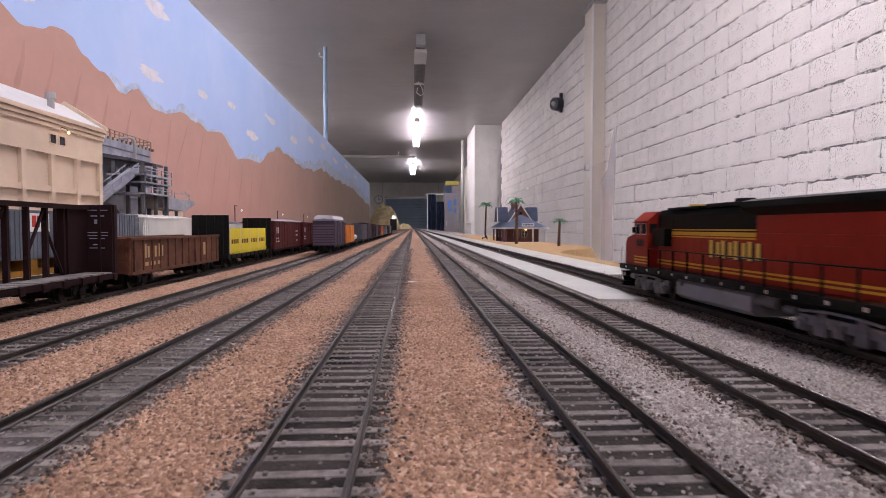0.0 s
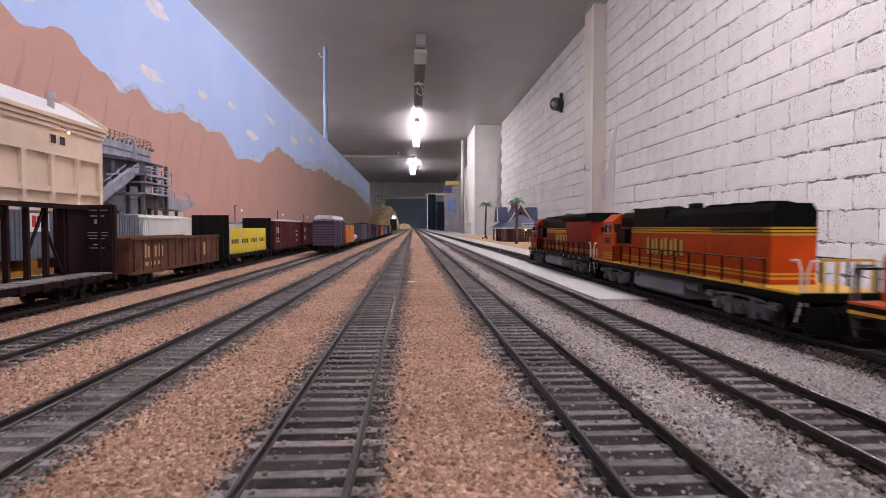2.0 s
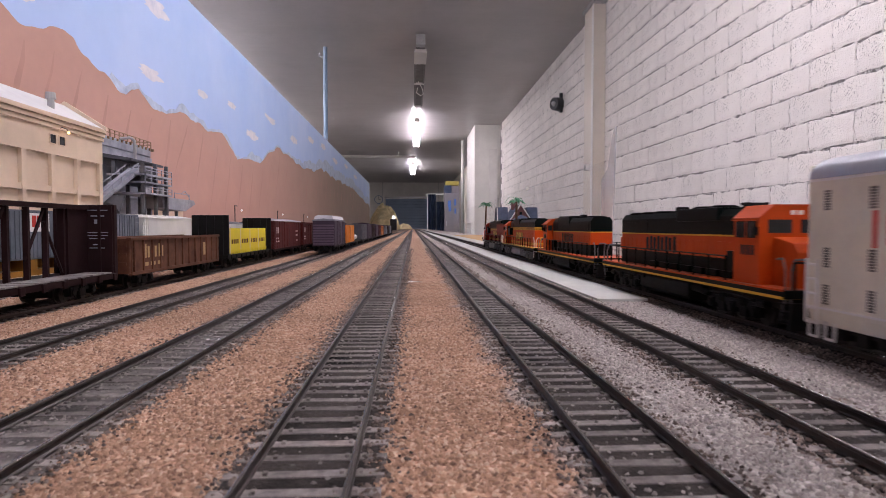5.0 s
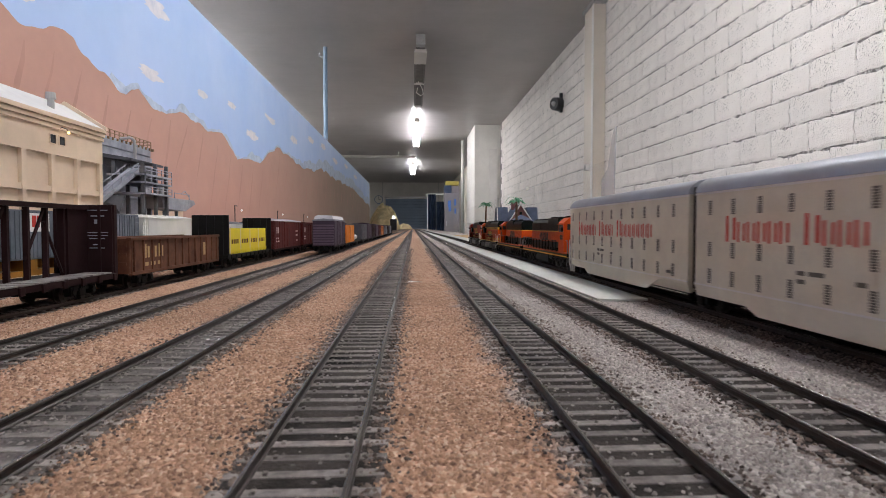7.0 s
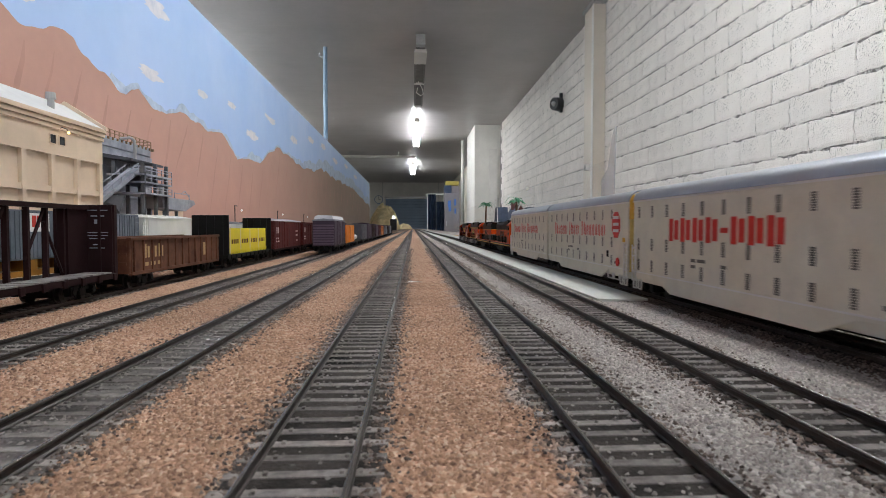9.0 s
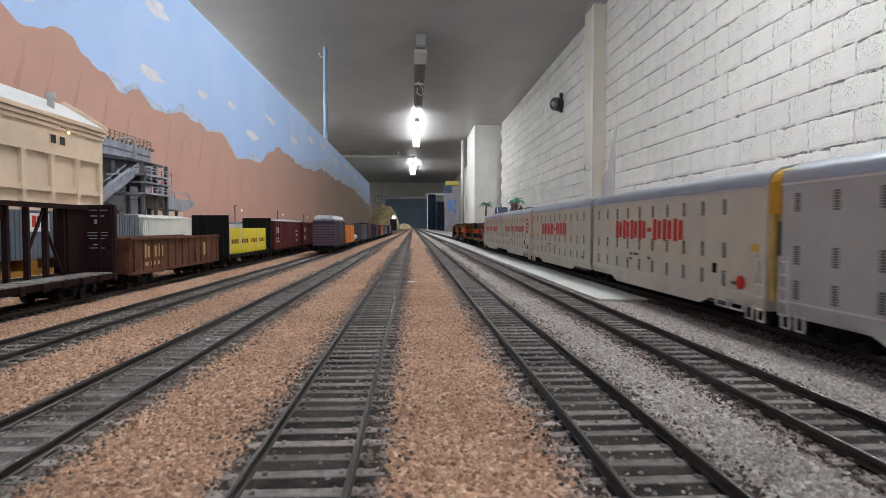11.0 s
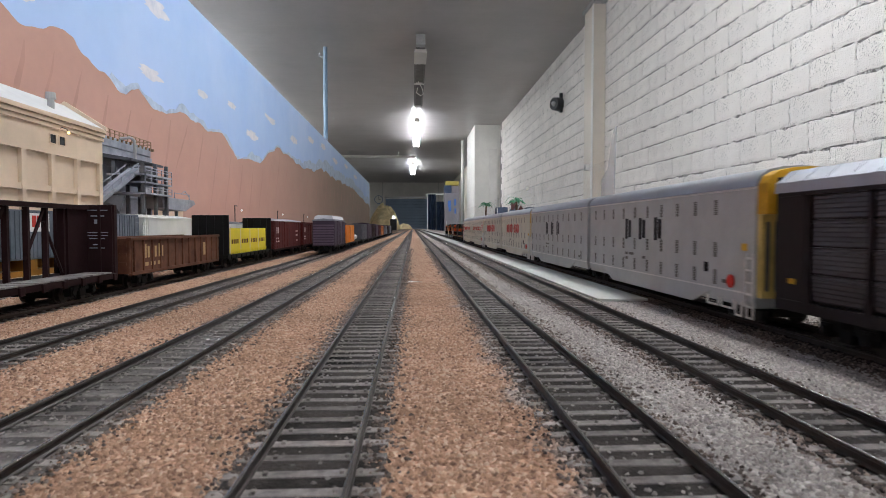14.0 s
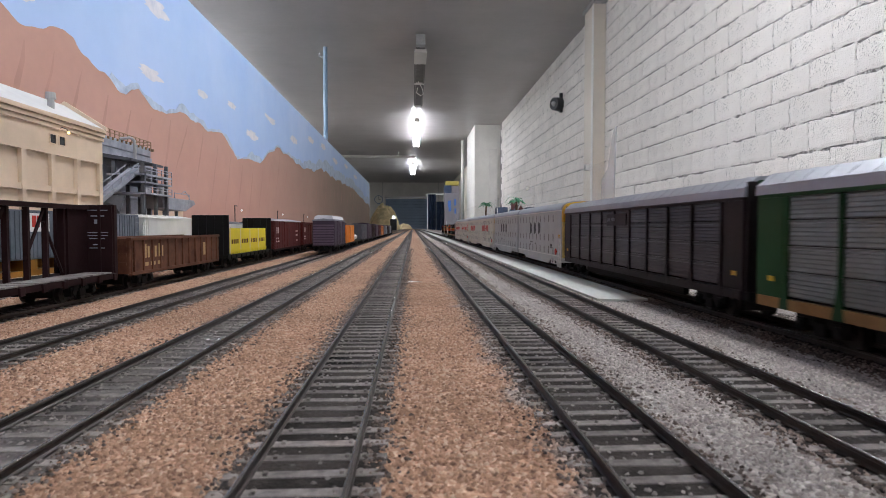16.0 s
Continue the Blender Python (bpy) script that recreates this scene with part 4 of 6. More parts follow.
def slat_rack(label, post_mat, panel_mat, end_mat, sill_mat, length=312):
    """A tri-level car carrier with louvred side panels between posts."""
    th = thing("slatted_car_carrier", label, "model freight car", "slatted car carriers")
    Lg = length
    mbox("deck", P_UNDER, [(-16.5, 16.5, -Lg, 0, 9.5, 13.5)], th, bevel=0.4)
    bm = bmesh.new()
    roof = [(18.6, 53.6), (18.2, 57.4), (12.5, 62.2), (0, 62.8), (-12.5, 62.2), (-18.2, 57.4), (-18.6, 53.6)]
    prism(bm, roof, "y", -Lg + 2, -2)
    for k in range(26):
        prism(bm, [(x * 1.001, z + 0.16) for x, z in roof], "y", -7 - k * 11.8, -5 - k * 11.8)
    bmesh.ops.scale(bm, vec=(MM, MM, MM), verts=bm.verts[:])
    part("roof", bm, P_ROOF, th, "ribbed galvanised roof")
    n = 9
    step = (Lg - 44) / n
    # Solid black core stands in for the unlit inside behind the slats.
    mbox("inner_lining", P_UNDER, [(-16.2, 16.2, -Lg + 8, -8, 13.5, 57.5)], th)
    for s in (-1, 1):
        for k in range(n + 1):
            y = -22 - k * step
            mbox("post", post_mat, [(min(s * 16, s * 18.3), max(s * 16, s * 18.3), y - 0.9, y + 0.9, 11, 53.6)], th)
            bm = bmesh.new()
            prism(bm, [(y - 3, 10), (y + 3, 10), (y + 0.9, 20), (y - 0.9, 20)], "x", min(s * 17.6, s * 18.5), max(s * 17.6, s * 18.5))
            bmesh.ops.scale(bm, vec=(MM, MM, MM), verts=bm.verts[:])
            part("post_foot", bm, post_mat, th)
        for k in range(n):
            y = -22 - k * step
            for q in range(4):
                bm = bmesh.new()
                z0 = 15 + q * 9.6
                edge = []
                for r in range(6):
                    edge += [(s * (17.25 + 0.5 * (r == 5)), z0 + r * 1.58), (s * 17.5, z0 + r * 1.58 + 0.5), (s * (17.3 + 0.5 * (r == 5)), z0 + r * 1.58 + 1.35)]
                prism(bm, edge + [(s * 16.4, z0 + 9.3), (s * 16.4, z0)], "y", y - step + 1.2, y - 1.2)
                bmesh.ops.scale(bm, vec=(MM, MM, MM), verts=bm.verts[:])
                part("side_panel", bm, panel_mat, th)
        mbox("top_rail", post_mat, [(min(s * 16.3, s * 18.5), max(s * 16.3, s * 18.5), -Lg + 4, -4, 52.2, 53.8)], th)
        mbox("sill", sill_mat, [(min(s * 15, s * 18.4), max(s * 15, s * 18.4), -Lg + 4, -4, 10, 14)], th)
        mbox("side_beam", P_UNDER, [(min(s * 12, s * 15), max(s * 12, s * 15), -Lg + 66, -66, 5.5, 10)], th)
        for y0, y1 in ((-20, -3), (-Lg + 3, -Lg + 20)):
            mbox("end_panel", end_mat, [(min(s * 16.4, s * 18.0), max(s * 16.4, s * 18.0), y0, y1, 13.5, 53.6)], th)
            mbox("warning_plate", P_YELLOW, [(min(s * 18.0, s * 18.2), max(s * 18.0, s * 18.2), y0 + 5, y0 + 9, 20, 22)], th)
        mbox("name_panel", post_mat, [(min(s * 17.4, s * 18.2), max(s * 17.4, s * 18.2), -165, -125, 42, 50)], th)
        letters(th, P_GREYTRUCK, -127, 45, 2.6, "www wwww", x=18.25, side=s)
    for y in (-2.5, -Lg + 1):
        mbox("end_door", end_mat, [(-17, 17, y, y + 1.5, 13, 60)], th, bevel=0.4)
    truck(th, -38, 2, P_UNDER, 4.6, 20)
    truck(th, -Lg + 38, 2, P_UNDER, 4.6, 20)
    coupler(th, 0, 1)
    coupler(th, -Lg, -1)
    return th


PACE = 0.1552               # metres a second


def shorten(th, k):
    """Squeezes a vehicle along y to fit the camera's view: all parts closer together, the wheels kept round."""
    done = set()
    for o in th.children_recursive:
        o.location.y *= k
        if o.data and not o.name.startswith("wheelset") and o.data.name not in done:
            done.add(o.data.name)
            o.data.transform(Matrix.Diagonal((1, k, 1, 1)))
    return th


TRAIN = [  # the vehicle and how far its leading end is behind the nose of the train
    (locomotive("red-orange wide-cab diesel locomotive with a black roof and flared radiator", 262, "wide_red"), 0.0, 0.935),
    (locomotive("bright orange wide-cab diesel locomotive with gold lettering and black upper hood", 268, "wide"), 0.250, 0.915),
    (locomotive("orange diesel locomotive with black lettering, cab leading", 250, "old"), 0.516, 0.82),
    (locomotive("orange diesel locomotive with black lettering, running hood first", 246, "old", True), 0.740, 0.86),
]
for i, (lab, m, lm, text, yt, zt, ht) in enumerate((
        ("beige enclosed car carrier with small red lettering", P_CREAM, P_LETTER, "Wwwwww Wwww Wwwwwwww", -34, 34.5, 8.6),
        ("beige enclosed car carrier with red lettering and a round red emblem", P_CREAM, P_LETTER, "Wwwwww Wwww Wwwwwwww", -34, 34.5, 8.6),
        ("beige enclosed car carrier with large red lettering", P_CREAM, P_LETTER, "wwww-www", -60, 33.4, 12.1),
        ("beige enclosed car carrier with large red lettering beside a yellow end", P_CREAM, P_LETTER, "wwww-www", -60, 33.4, 12.1),
        ("grey enclosed car carrier with black lettering", P_SILVERGREY, P_BLACKLET, "w w w", -88, 33.5, 13),
        ("grey enclosed car carrier with black lettering and a red brake wheel", P_SILVERGREY, P_BLACKLET, "w w w", -88, 33.5, 13))):
    unit = rack_unit(lab, "", m, lm, text, i % 2 == 0, yt, zt, ht)
    if i == 1:
        bm = bmesh.new()
        prism(bm, [(-226 + 9.5 * math.cos(a), 42.5 + 9.5 * math.sin(a)) for a in (math.pi * (k + 0.5) / 4 for k in range(8))], "x", -18.55, -18.35)
        bmesh.ops.scale(bm, vec=(MM, MM, MM), verts=bm.verts[:])
        part("emblem", bm, P_LETTER, unit, "red eight-sided emblem")
        for z in (46.5, 42, 37.5):
            mbox("emblem_bar", P_WHITE, [(-18.7, -18.55, -232, -220, z, z + 2)], unit)
    TRAIN.append((unit, 0.963 + 0.228 * i + 0.002 * (i // 2), 0.886))
TRAIN.append((slat_rack("dark brown slatted car carrier with a grey ribbed roof", P_BROWN, P_BROWNPANEL, P_BROWN, P_BROWN), 2.340, 0.94))
TRAIN.append((slat_rack("grey slatted car carrier with green posts and ends", P_GREEN, P_GREYPANEL, P_GREEN, P_SILL), 2.638, 0.94))
TRAIN = [(shorten(car, k), behind) for car, behind, k in TRAIN]


# ---- the standing cars ----
P_MAROON = paint("boxcar_maroon", (0.085, 0.016, 0.014), 0.5, 0.15)
P_DKBROWN = paint("centerbeam_brown", (0.021, 0.0085, 0.0095), 0.6, 0.15, spec=0.1)
P_GONDOLA = paint("gondola_rust", (0.085, 0.032, 0.020), 0.65, 0.35, col2=(0.13, 0.055, 0.033))
P_PURPLE = paint("boxcar_plum", (0.060, 0.042, 0.066), 0.5, 0.15)
# Lighter copy of the plum paint: the light catching the ribs, put into colour.
P_PLUM_LIT = paint("plum_rib_lit", (0.13, 0.095, 0.135), 0.45, 0.12)
P_PLAINGREY = paint("container_grey", (0.24, 0.26, 0.30), 0.5, 0.1)
P_BOXWHITE = paint("reefer_white", (0.80, 0.79, 0.77), 0.45, 0.06)
P_LOAD = paint("lumber_wrap_yellow", (0.74, 0.60, 0.03), 0.45, 0.08)
P_BAND = paint("wrap_band", (0.70, 0.62, 0.40))
P_BOXORANGE = paint("boxcar_orange", (0.62, 0.20, 0.03), 0.5, 0.1)
P_SLATE = paint("boxcar_slate", (0.10, 0.10, 0.12), 0.5, 0.15)
P_MACHINE = paint("machine_yellow", (0.30, 0.14, 0.025), 0.5, 0.2)
P_WOOD = paint("grey_deck_wood", (0.20, 0.18, 0.172), 0.8, 0.2)
P_LETGOLD = paint("faded_letter", (0.42, 0.29, 0.14))
P_CONTAINER = paint("blue_grey_container", (0.15, 0.165, 0.20), 0.6, 0.2)
P_TARP = paint("pale_cover", (0.62, 0.62, 0.66), 0.5, 0.08)


def scaled(name, bm, material, parent, label="", bevel=0.0, smooth=False):
    bmesh.ops.scale(bm, vec=(MM, MM, MM), verts=bm.verts[:])
    return part(name, bm, material, parent, label, bevel * MM, smooth)


def ladder(parent, x, y, z0, z1, w, material):
    bm = bmesh.new()
    z = z0
    while z < z1:
        rod(bm, (x, y, z), (x, y + w, z), 0.28, 4)
        z += 4.2
    for yy in (y, y + w):
        rod(bm, (x, yy, z0 - 2), (x, yy, z1), 0.25, 4)
    scaled("ladder", bm, material, parent)


def boxcar(label, key, y, length, material, roof_mat, top=47, ribs=11, doors=True, cover=None, marks=None, rib_mat=None):
    """A standing boxcar, its near end at y on a track: ribbed sides and ends, sliding door, ladders, roof."""
    th = thing("boxcar", label, "model freight car", "standing freight cars", (RAILS[key], y, RAIL_Z))
    Lg = length
    mbox("body", material, [(-16.6, 16.6, 3, Lg - 3, 12, top)], th, bevel=0.4)
    bm = bmesh.new()
    prism(bm, [(-17.4, top - 0.6), (17.4, top - 0.6), (17.2, top + 0.6), (0, top + 3.0), (-17.2, top + 0.6)], "y", 1.5, Lg - 1.5)
    scaled("roof", bm, roof_mat, th)
    for k in range(int(Lg / 12)):
        bm = bmesh.new()
        prism(bm, [(-17.5, top + 0.2), (17.5, top + 0.2), (17.3, top + 1.1), (0, top + 3.5), (-17.3, top + 1.1)], "y", 8 + k * 12, 9.2 + k * 12)
        scaled("roof_rib", bm, roof_mat, th)
    if cover:
        bm = bmesh.new()
        prism(bm, [(-15, top + 2), (15, top + 2), (13, top + 7.5), (-9, top + 8.5), (-14, top + 6)], "y", 6, Lg - 10)
        scaled("cover", bm, cover, th, "pale folded cover lying on the roof", 0.8)
    for k in range(8):
        bm = bmesh.new()
        box(bm, -15.6, 15.6, 1.4, 3.2, 14 + k * 4.1, 16.6 + k * 4.1)
        scaled("end_rib", bm, rib_mat or material, th)
    for s in (-1, 1):
        for k in range(ribs):
            yy = 6 + (Lg - 12) * k / (ribs - 1)
            if doors and abs(yy - Lg / 2) < 16:
                continue
            mbox("side_rib", material, [(min(s * 16.5, s * 17.2), max(s * 16.5, s * 17.2), yy - 0.7, yy + 0.7, 12.5, top - 1)], th)
        if doors:
            mbox("door", material, [(min(s * 16.6, s * 17.5), max(s * 16.6, s * 17.5), Lg / 2 - 14, Lg / 2 + 14, 13.5, top - 2)], th, bevel=0.3)
            mbox("door_rail", material, [(min(s * 16.6, s * 17.9), max(s * 16.6, s * 17.9), Lg / 2 - 30, Lg / 2 + 16, z, z + 1) for z in (12.2, top - 1.9)], th)
            mbox("door_bar", P_STEEL, [(min(s * 17.5, s * 17.9), max(s * 17.5, s * 17.9), Lg / 2 - 3, Lg / 2 - 2.3, 15, top - 4)], th)
        mbox("sill", P_UNDER, [(min(s * 14, s * 16.8), max(s * 14, s * 16.8), 3, Lg - 3, 9.5, 12)], th)
    if marks:
        for dy, z, w, h in ((18, 33, 3, 8), (23, 33, 3, 8), (28, 33, 3, 8), (16, 25, 14, 2), (16, 21, 18, 2), (Lg - 45, 34, 16, 2.4), (Lg - 45, 28, 16, 2.4), (Lg - 40, 20, 10, 2)):
            mbox("marking_bar", marks, [(16.6, 16.75, dy, dy + w, z, z + h)], th)
    ladder(th, 17.3, 4.2, 13, top - 2, 5, material)
    ladder(th, 17.3, Lg - 9.2, 13, 30, 5, material)
    truck(th, 24, 2, P_UNDER, 4.7, 19)
    truck(th, Lg - 24, 2, P_UNDER, 4.7, 19)
    coupler(th, 3, -1)
    coupler(th, Lg - 3, 1)
    return th


def centerbeam(y0, y1):
    th = thing("centerbeam_flatcar", "dark brown centre-beam flat car, empty, with tall solid end bulkheads", "model freight car", "standing freight cars", (RAILS["H"], y0, RAIL_Z))
    Lg = (y1 - y0) / MM
    mbox("deck", P_DKBROWN, [(-17.5, 17.5, 0, Lg, 9.5, 13)], th, bevel=0.3)
    for k in range(20):
        mbox("deck_board", P_WOOD, [(2, 17.8, 8 + k * 12, 16.5 + k * 12, 13, 13.7)], th)
    for k in range(15):
        mbox("stake_pocket", P_DKBROWN, [(17.5, 18.6, 8 + k * 17, 11.5 + k * 17, 8.6, 12.6)], th, bevel=0.3)
    for y in (0, Lg - 3.5):
        mbox("bulkhead", P_DKBROWN, [(-17.8, 17.8, y, y + 3.5, 11, 54.5)], th, bevel=0.4)
        for x in (-17, -9, 0, 9, 16):
            mbox("bulkhead_rib", P_DKBROWN, [(x - 0.8, x + 0.8, y - 0.9 if y else 3.5, y if y else 4.4, 13, 54)], th)
    for k, (x0, x1, z, h) in enumerate(((2, 14, 51, 0.5), (4, 12, 47.4, 0.7), (6, 9, 43, 2.6), (2, 14, 37.4, 0.5), (2, 14, 35.6, 0.5), (3, 12, 33.8, 0.5), (5, 9, 30, 0.7), (3, 12, 28, 0.5))):
        mbox("marking_bar", P_PLAINGREY, [(x0, x1, Lg - 3.7, Lg - 3.5, z, z + h)], th)
    for k in range(3):
        for q in range(4):
            mbox("marking_bar", P_PURPLE, [(-8, -2.5, Lg - 3.7, Lg - 3.5, 48 - k * 13 - q * 1.7, 48.6 - k * 13 - q * 1.7)], th)
    mbox("top_chord", P_DKBROWN, [(-3.4, 3.4, 3.5, Lg - 3.5, 51.5, 54)], th)
    k = 0
    y = Lg - 26
    mbox("solid_panel", P_DKBROWN, [(-2, 2, Lg - 24, Lg - 3.5, 13, 51.5)], th)
    while y > 6:
        mbox("post", P_DKBROWN, [(-1.4, 1.4, y - 0.9, y + 0.9, 13, 51.5)], th)
        if k % 3 != 2:
            bm = bmesh.new()
            rod(bm, (0, y - 1, 50.5 if k % 2 else 15), (0, y - 17, 24 if k % 2 else 44), 0.9, 5)
            scaled("brace", bm, P_DKBROWN, th)
        y -= 15.5
        k += 1
    truck(th, 26, 2, P_UNDER, 4.7, 19)
    truck(th, Lg - 34, 2, P_UNDER, 4.7, 19)
    coupler(th, Lg, 1)


def gondola(y0, y1):
    th = thing("gondola_car", "weathered rust-brown open gondola with faded lettering", "model freight car", "standing freight cars", (RAILS["H"], y0, RAIL_Z))
    Lg = (y1 - y0) / MM
    mbox("floor_plate", P_GONDOLA, [(-16, 16, 1, Lg - 1, 11.5, 13.5)], th)
    for s in (-1, 1):
        a, b = sorted((s * 15.4, s * 16.6))
        mbox("side", P_GONDOLA, [(a, b, 0.5, Lg - 0.5, 10.5, 33)], th)
        mbox("top_rail", P_GONDOLA, [(min(s * 15, s * 17.8), max(s * 15, s * 17.8), 0, Lg, 32.2, 34.2)], th, bevel=0.3)
        mbox("side_sill", P_GONDOLA, [(min(s * 15, s * 17.6), max(s * 15, s * 17.6), 2, Lg - 2, 9.5, 11.6)], th)
        for k in range(13):
            yy = 6 + (Lg - 12) * k / 12
            mbox("side_rib", P_GONDOLA, [(min(s * 16.6, s * 17.6), max(s * 16.6, s * 17.6), yy - 0.8, yy + 0.8, 11, 32.3)], th)
    for y in (0, Lg - 1.2):
        mbox("end", P_GONDOLA, [(-16.4, 16.4, y, y + 1.2, 10.5, 33.4)], th)
        for z in (16, 22, 28):
            mbox("end_rib", P_GONDOLA, [(-15, 15, y - 0.6, y, z, z + 2)], th)
    for k in range(3):
        for w in (0, 3.4):
            mbox("letter_bar", P_LETGOLD, [(16.6, 16.8, 21.5 + k * 11 + w * 1.4, 24.3 + k * 11 + w * 1.4, 20, 29.5 - w * 0.5)], th)
        mbox("number_bar", P_LETGOLD, [(16.6, 16.8, 20 + k * 11, 27 + k * 11, 14.5, 17)], th)
    mbox("marking_bar", P_LETGOLD, [(16.6, 16.8, Lg - 40, Lg - 35, 17, 28)], th)
    ladder(th, 17.2, 1.6, 11, 31, 4, P_GONDOLA)
    ladder(th, 17.2, Lg - 6, 11, 31, 4, P_GONDOLA)
    truck(th, 24, 2, P_UNDER, 4.7, 19)
    truck(th, Lg - 24, 2, P_UNDER, 4.7, 19)
    coupler(th, 0, -1)
    coupler(th, Lg, 1)


def bulkhead_flat(y0, y1):
    th = thing("bulkhead_flatcar", "black flat car with solid end bulkheads on the yard track", "model freight car", "standing freight cars", (RAILS["H"], y0, RAIL_Z))
    Lg = (y1 - y0) / MM
    mbox("deck", P_UNDER, [(-17.5, 17.5, -3, Lg + 3, 9.5, 13.5)], th, bevel=0.3)
    for k in range(11):
        mbox("stake_pocket", P_UNDER, [(17.5, 18.5, 6 + k * 17, 9 + k * 17, 9.5, 13)], th)
    for y in (-2.5, Lg - 0.5):
        mbox("bulkhead", P_UNDER, [(-17.8, 17.8, y, y + 3, 12, 53)], th, bevel=0.8)
        for x in (-12, -4, 4, 12):
            mbox("bulkhead_rib", P_UNDER, [(x - 0.8, x + 0.8, y - 1, y, 14, 52)], th)
    truck(th, 22, 2, P_UNDER, 4.7, 19)
    truck(th, Lg - 22, 2, P_UNDER, 4.7, 19)
    load = thing("lumber_load", "yellow wrapped lumber bundles stacked on a flat car", "lumber bundle", "", (RAILS["H"], y0, RAIL_Z + 0.0136))
    n = 4
    step = (Lg - 26) / n
    for k in range(n):
        y_ = 8 + k * step
        mbox("lumber_pack", P_LOAD, [(-16, 16, y_, y_ + step - 0.8, 0.8, 26.4)], load, bevel=1.0)
        for q in range(5):
            bm = bmesh.new()
            prism(bm, [(y_ + 0.6 + q * step / 5, 4.2), (y_ + 0.6 + (q + 0.9) * step / 5, 4.2), (y_ + 0.6 + (q + 0.7) * step / 5, -0.6), (y_ + 0.6 + (q + 0.3) * step / 5, 0.2)], "x", 15.7, 16.5)
            scaled("wrap_fold", bm, P_LOAD, load)
        mbox("band", P_BAND, [(16.0, 16.35, y_ - 1.4, y_ + 1.0, 0.8, 26.2)], load)
        for q in range(4):
            mbox("marking_bar", P_GONDOLA, [(16.0, 16.25, y_ + 5 + q * 6.4, y_ + 8.6 + q * 6.4, 10.5, 15)], load)
    mbox("bearer", P_WOOD, [(-16, 16, 20 + k * step, 23 + k * step, 0, 0.8) for k in range(4)], load)


centerbeam(0.117, 0.369)
gondola(0.386, 0.559)
bulkhead_flat(0.588, 0.757)
boxcar("maroon boxcar with a pale roof and faded white markings", "H", 0.776, 190, P_MAROON, P_TARP, 50, 13, marks=P_BOXWHITE)
boxcar("dark red boxcar with a small white panel", "H", 0.977, 185, P_MAROON, P_MAROON, 47, marks=P_BOXWHITE)
for k, (m, t) in enumerate(((P_DKBROWN, 47), (P_MAROON, 45), (P_SLATE, 46), (P_DKBROWN, 48), (P_MAROON, 46))):
    boxcar("dark weathered boxcar in the yard row", "H", 1.178 + k * 0.2, 188, m, m, t)
boxcar("plum-grey boxcar with a pale cover lying on its roof", "G", 0.914, 150, P_PURPLE, P_PLAINGREY, 52, 9, cover=P_TARP, rib_mat=P_PLUM_LIT)
boxcar("bright orange boxcar with a dark roof", "G", 1.074, 150, P_BOXORANGE, P_SLATE, 46, 9)


def tank_flat(y):
    th = thing("tank_car", "dark flat car carrying a pale grey tank", "model freight car", "standing freight cars", (RAILS["G"], y, RAIL_Z))
    mbox("deck", P_UNDER, [(-15, 15, 0, 150, 9.5, 13)], th)
    bm = bmesh.new()
    rod(bm, (4, 20, 19), (4, 120, 19), 6, 18)
    scaled("tank", bm, P_TARP, th, smooth=True)
    mbox("saddle", P_UNDER, [(-9, 9, 30, 34, 13, 16), (-9, 9, 104, 108, 13, 16)], th)
    truck(th, 24, 2, P_UNDER, 4.7, 19)
    truck(th, 126, 2, P_UNDER, 4.7, 19)


tank_flat(1.24)
row = [(P_SLATE, 44), (P_PURPLE, 47), (P_DKBROWN, 45), (P_PURPLE, 46), (P_MAROON, 44), (P_BOXORANGE, 42), (P_SLATE, 45), (P_PLAINGREY, 44), (P_DKBROWN, 46), (P_SLATE, 42), (P_PLAINGREY, 45), (P_UNDER, 46)]
for k, (m, t) in enumerate(row):
    boxcar("weathered boxcar in the long standing string", "G", 1.40 + k * 0.172, 166, m, m if k % 3 else P_SLATE, t + 4, 9, marks=P_BOXWHITE if k in (4, 5) else None)


def container_flat():
    th = thing("container_flatcar", "yellow flat car carrying a grey corrugated container", "model freight car", "standing freight cars", (RAILS["I"], 0.287, RAIL_Z))
    mbox("deck", P_MACHINE, [(-15, 15, 0, 252, 9.5, 13)], th)
    mbox("container", P_CONTAINER, [(-15.5, 15.5, 2, 250, 20, 52)], th, bevel=0.3)
    for k in range(56):
        mbox("corrugation", P_CONTAINER, [(15.5, 16.1, 5 + k * 4.3, 7.4 + k * 4.3, 21, 51)], th)
    mbox("sign_plate", P_BOXWHITE, [(16.1, 16.5, 100, 120, 38, 50)], th, "white plate with red marks")
    for y, w in ((102, 4), (107, 2.4), (111, 3), (115, 3)):
        mbox("marking_bar", P_LETTER, [(16.5, 16.7, y, y + w, 41, 48.5)], th)
    for k in range(6):
        mbox("bolster", P_MACHINE, [(-14, 15.5, 12 + k * 42, 24 + k * 42, 13, 20)], th)
    ladder(th, 16.6, 243, 16, 50, 5, P_PLAINGREY)
    truck(th, 30, 2, P_MACHINE, 4.7, 19)
    truck(th, 222, 2, P_MACHINE, 4.7, 19)


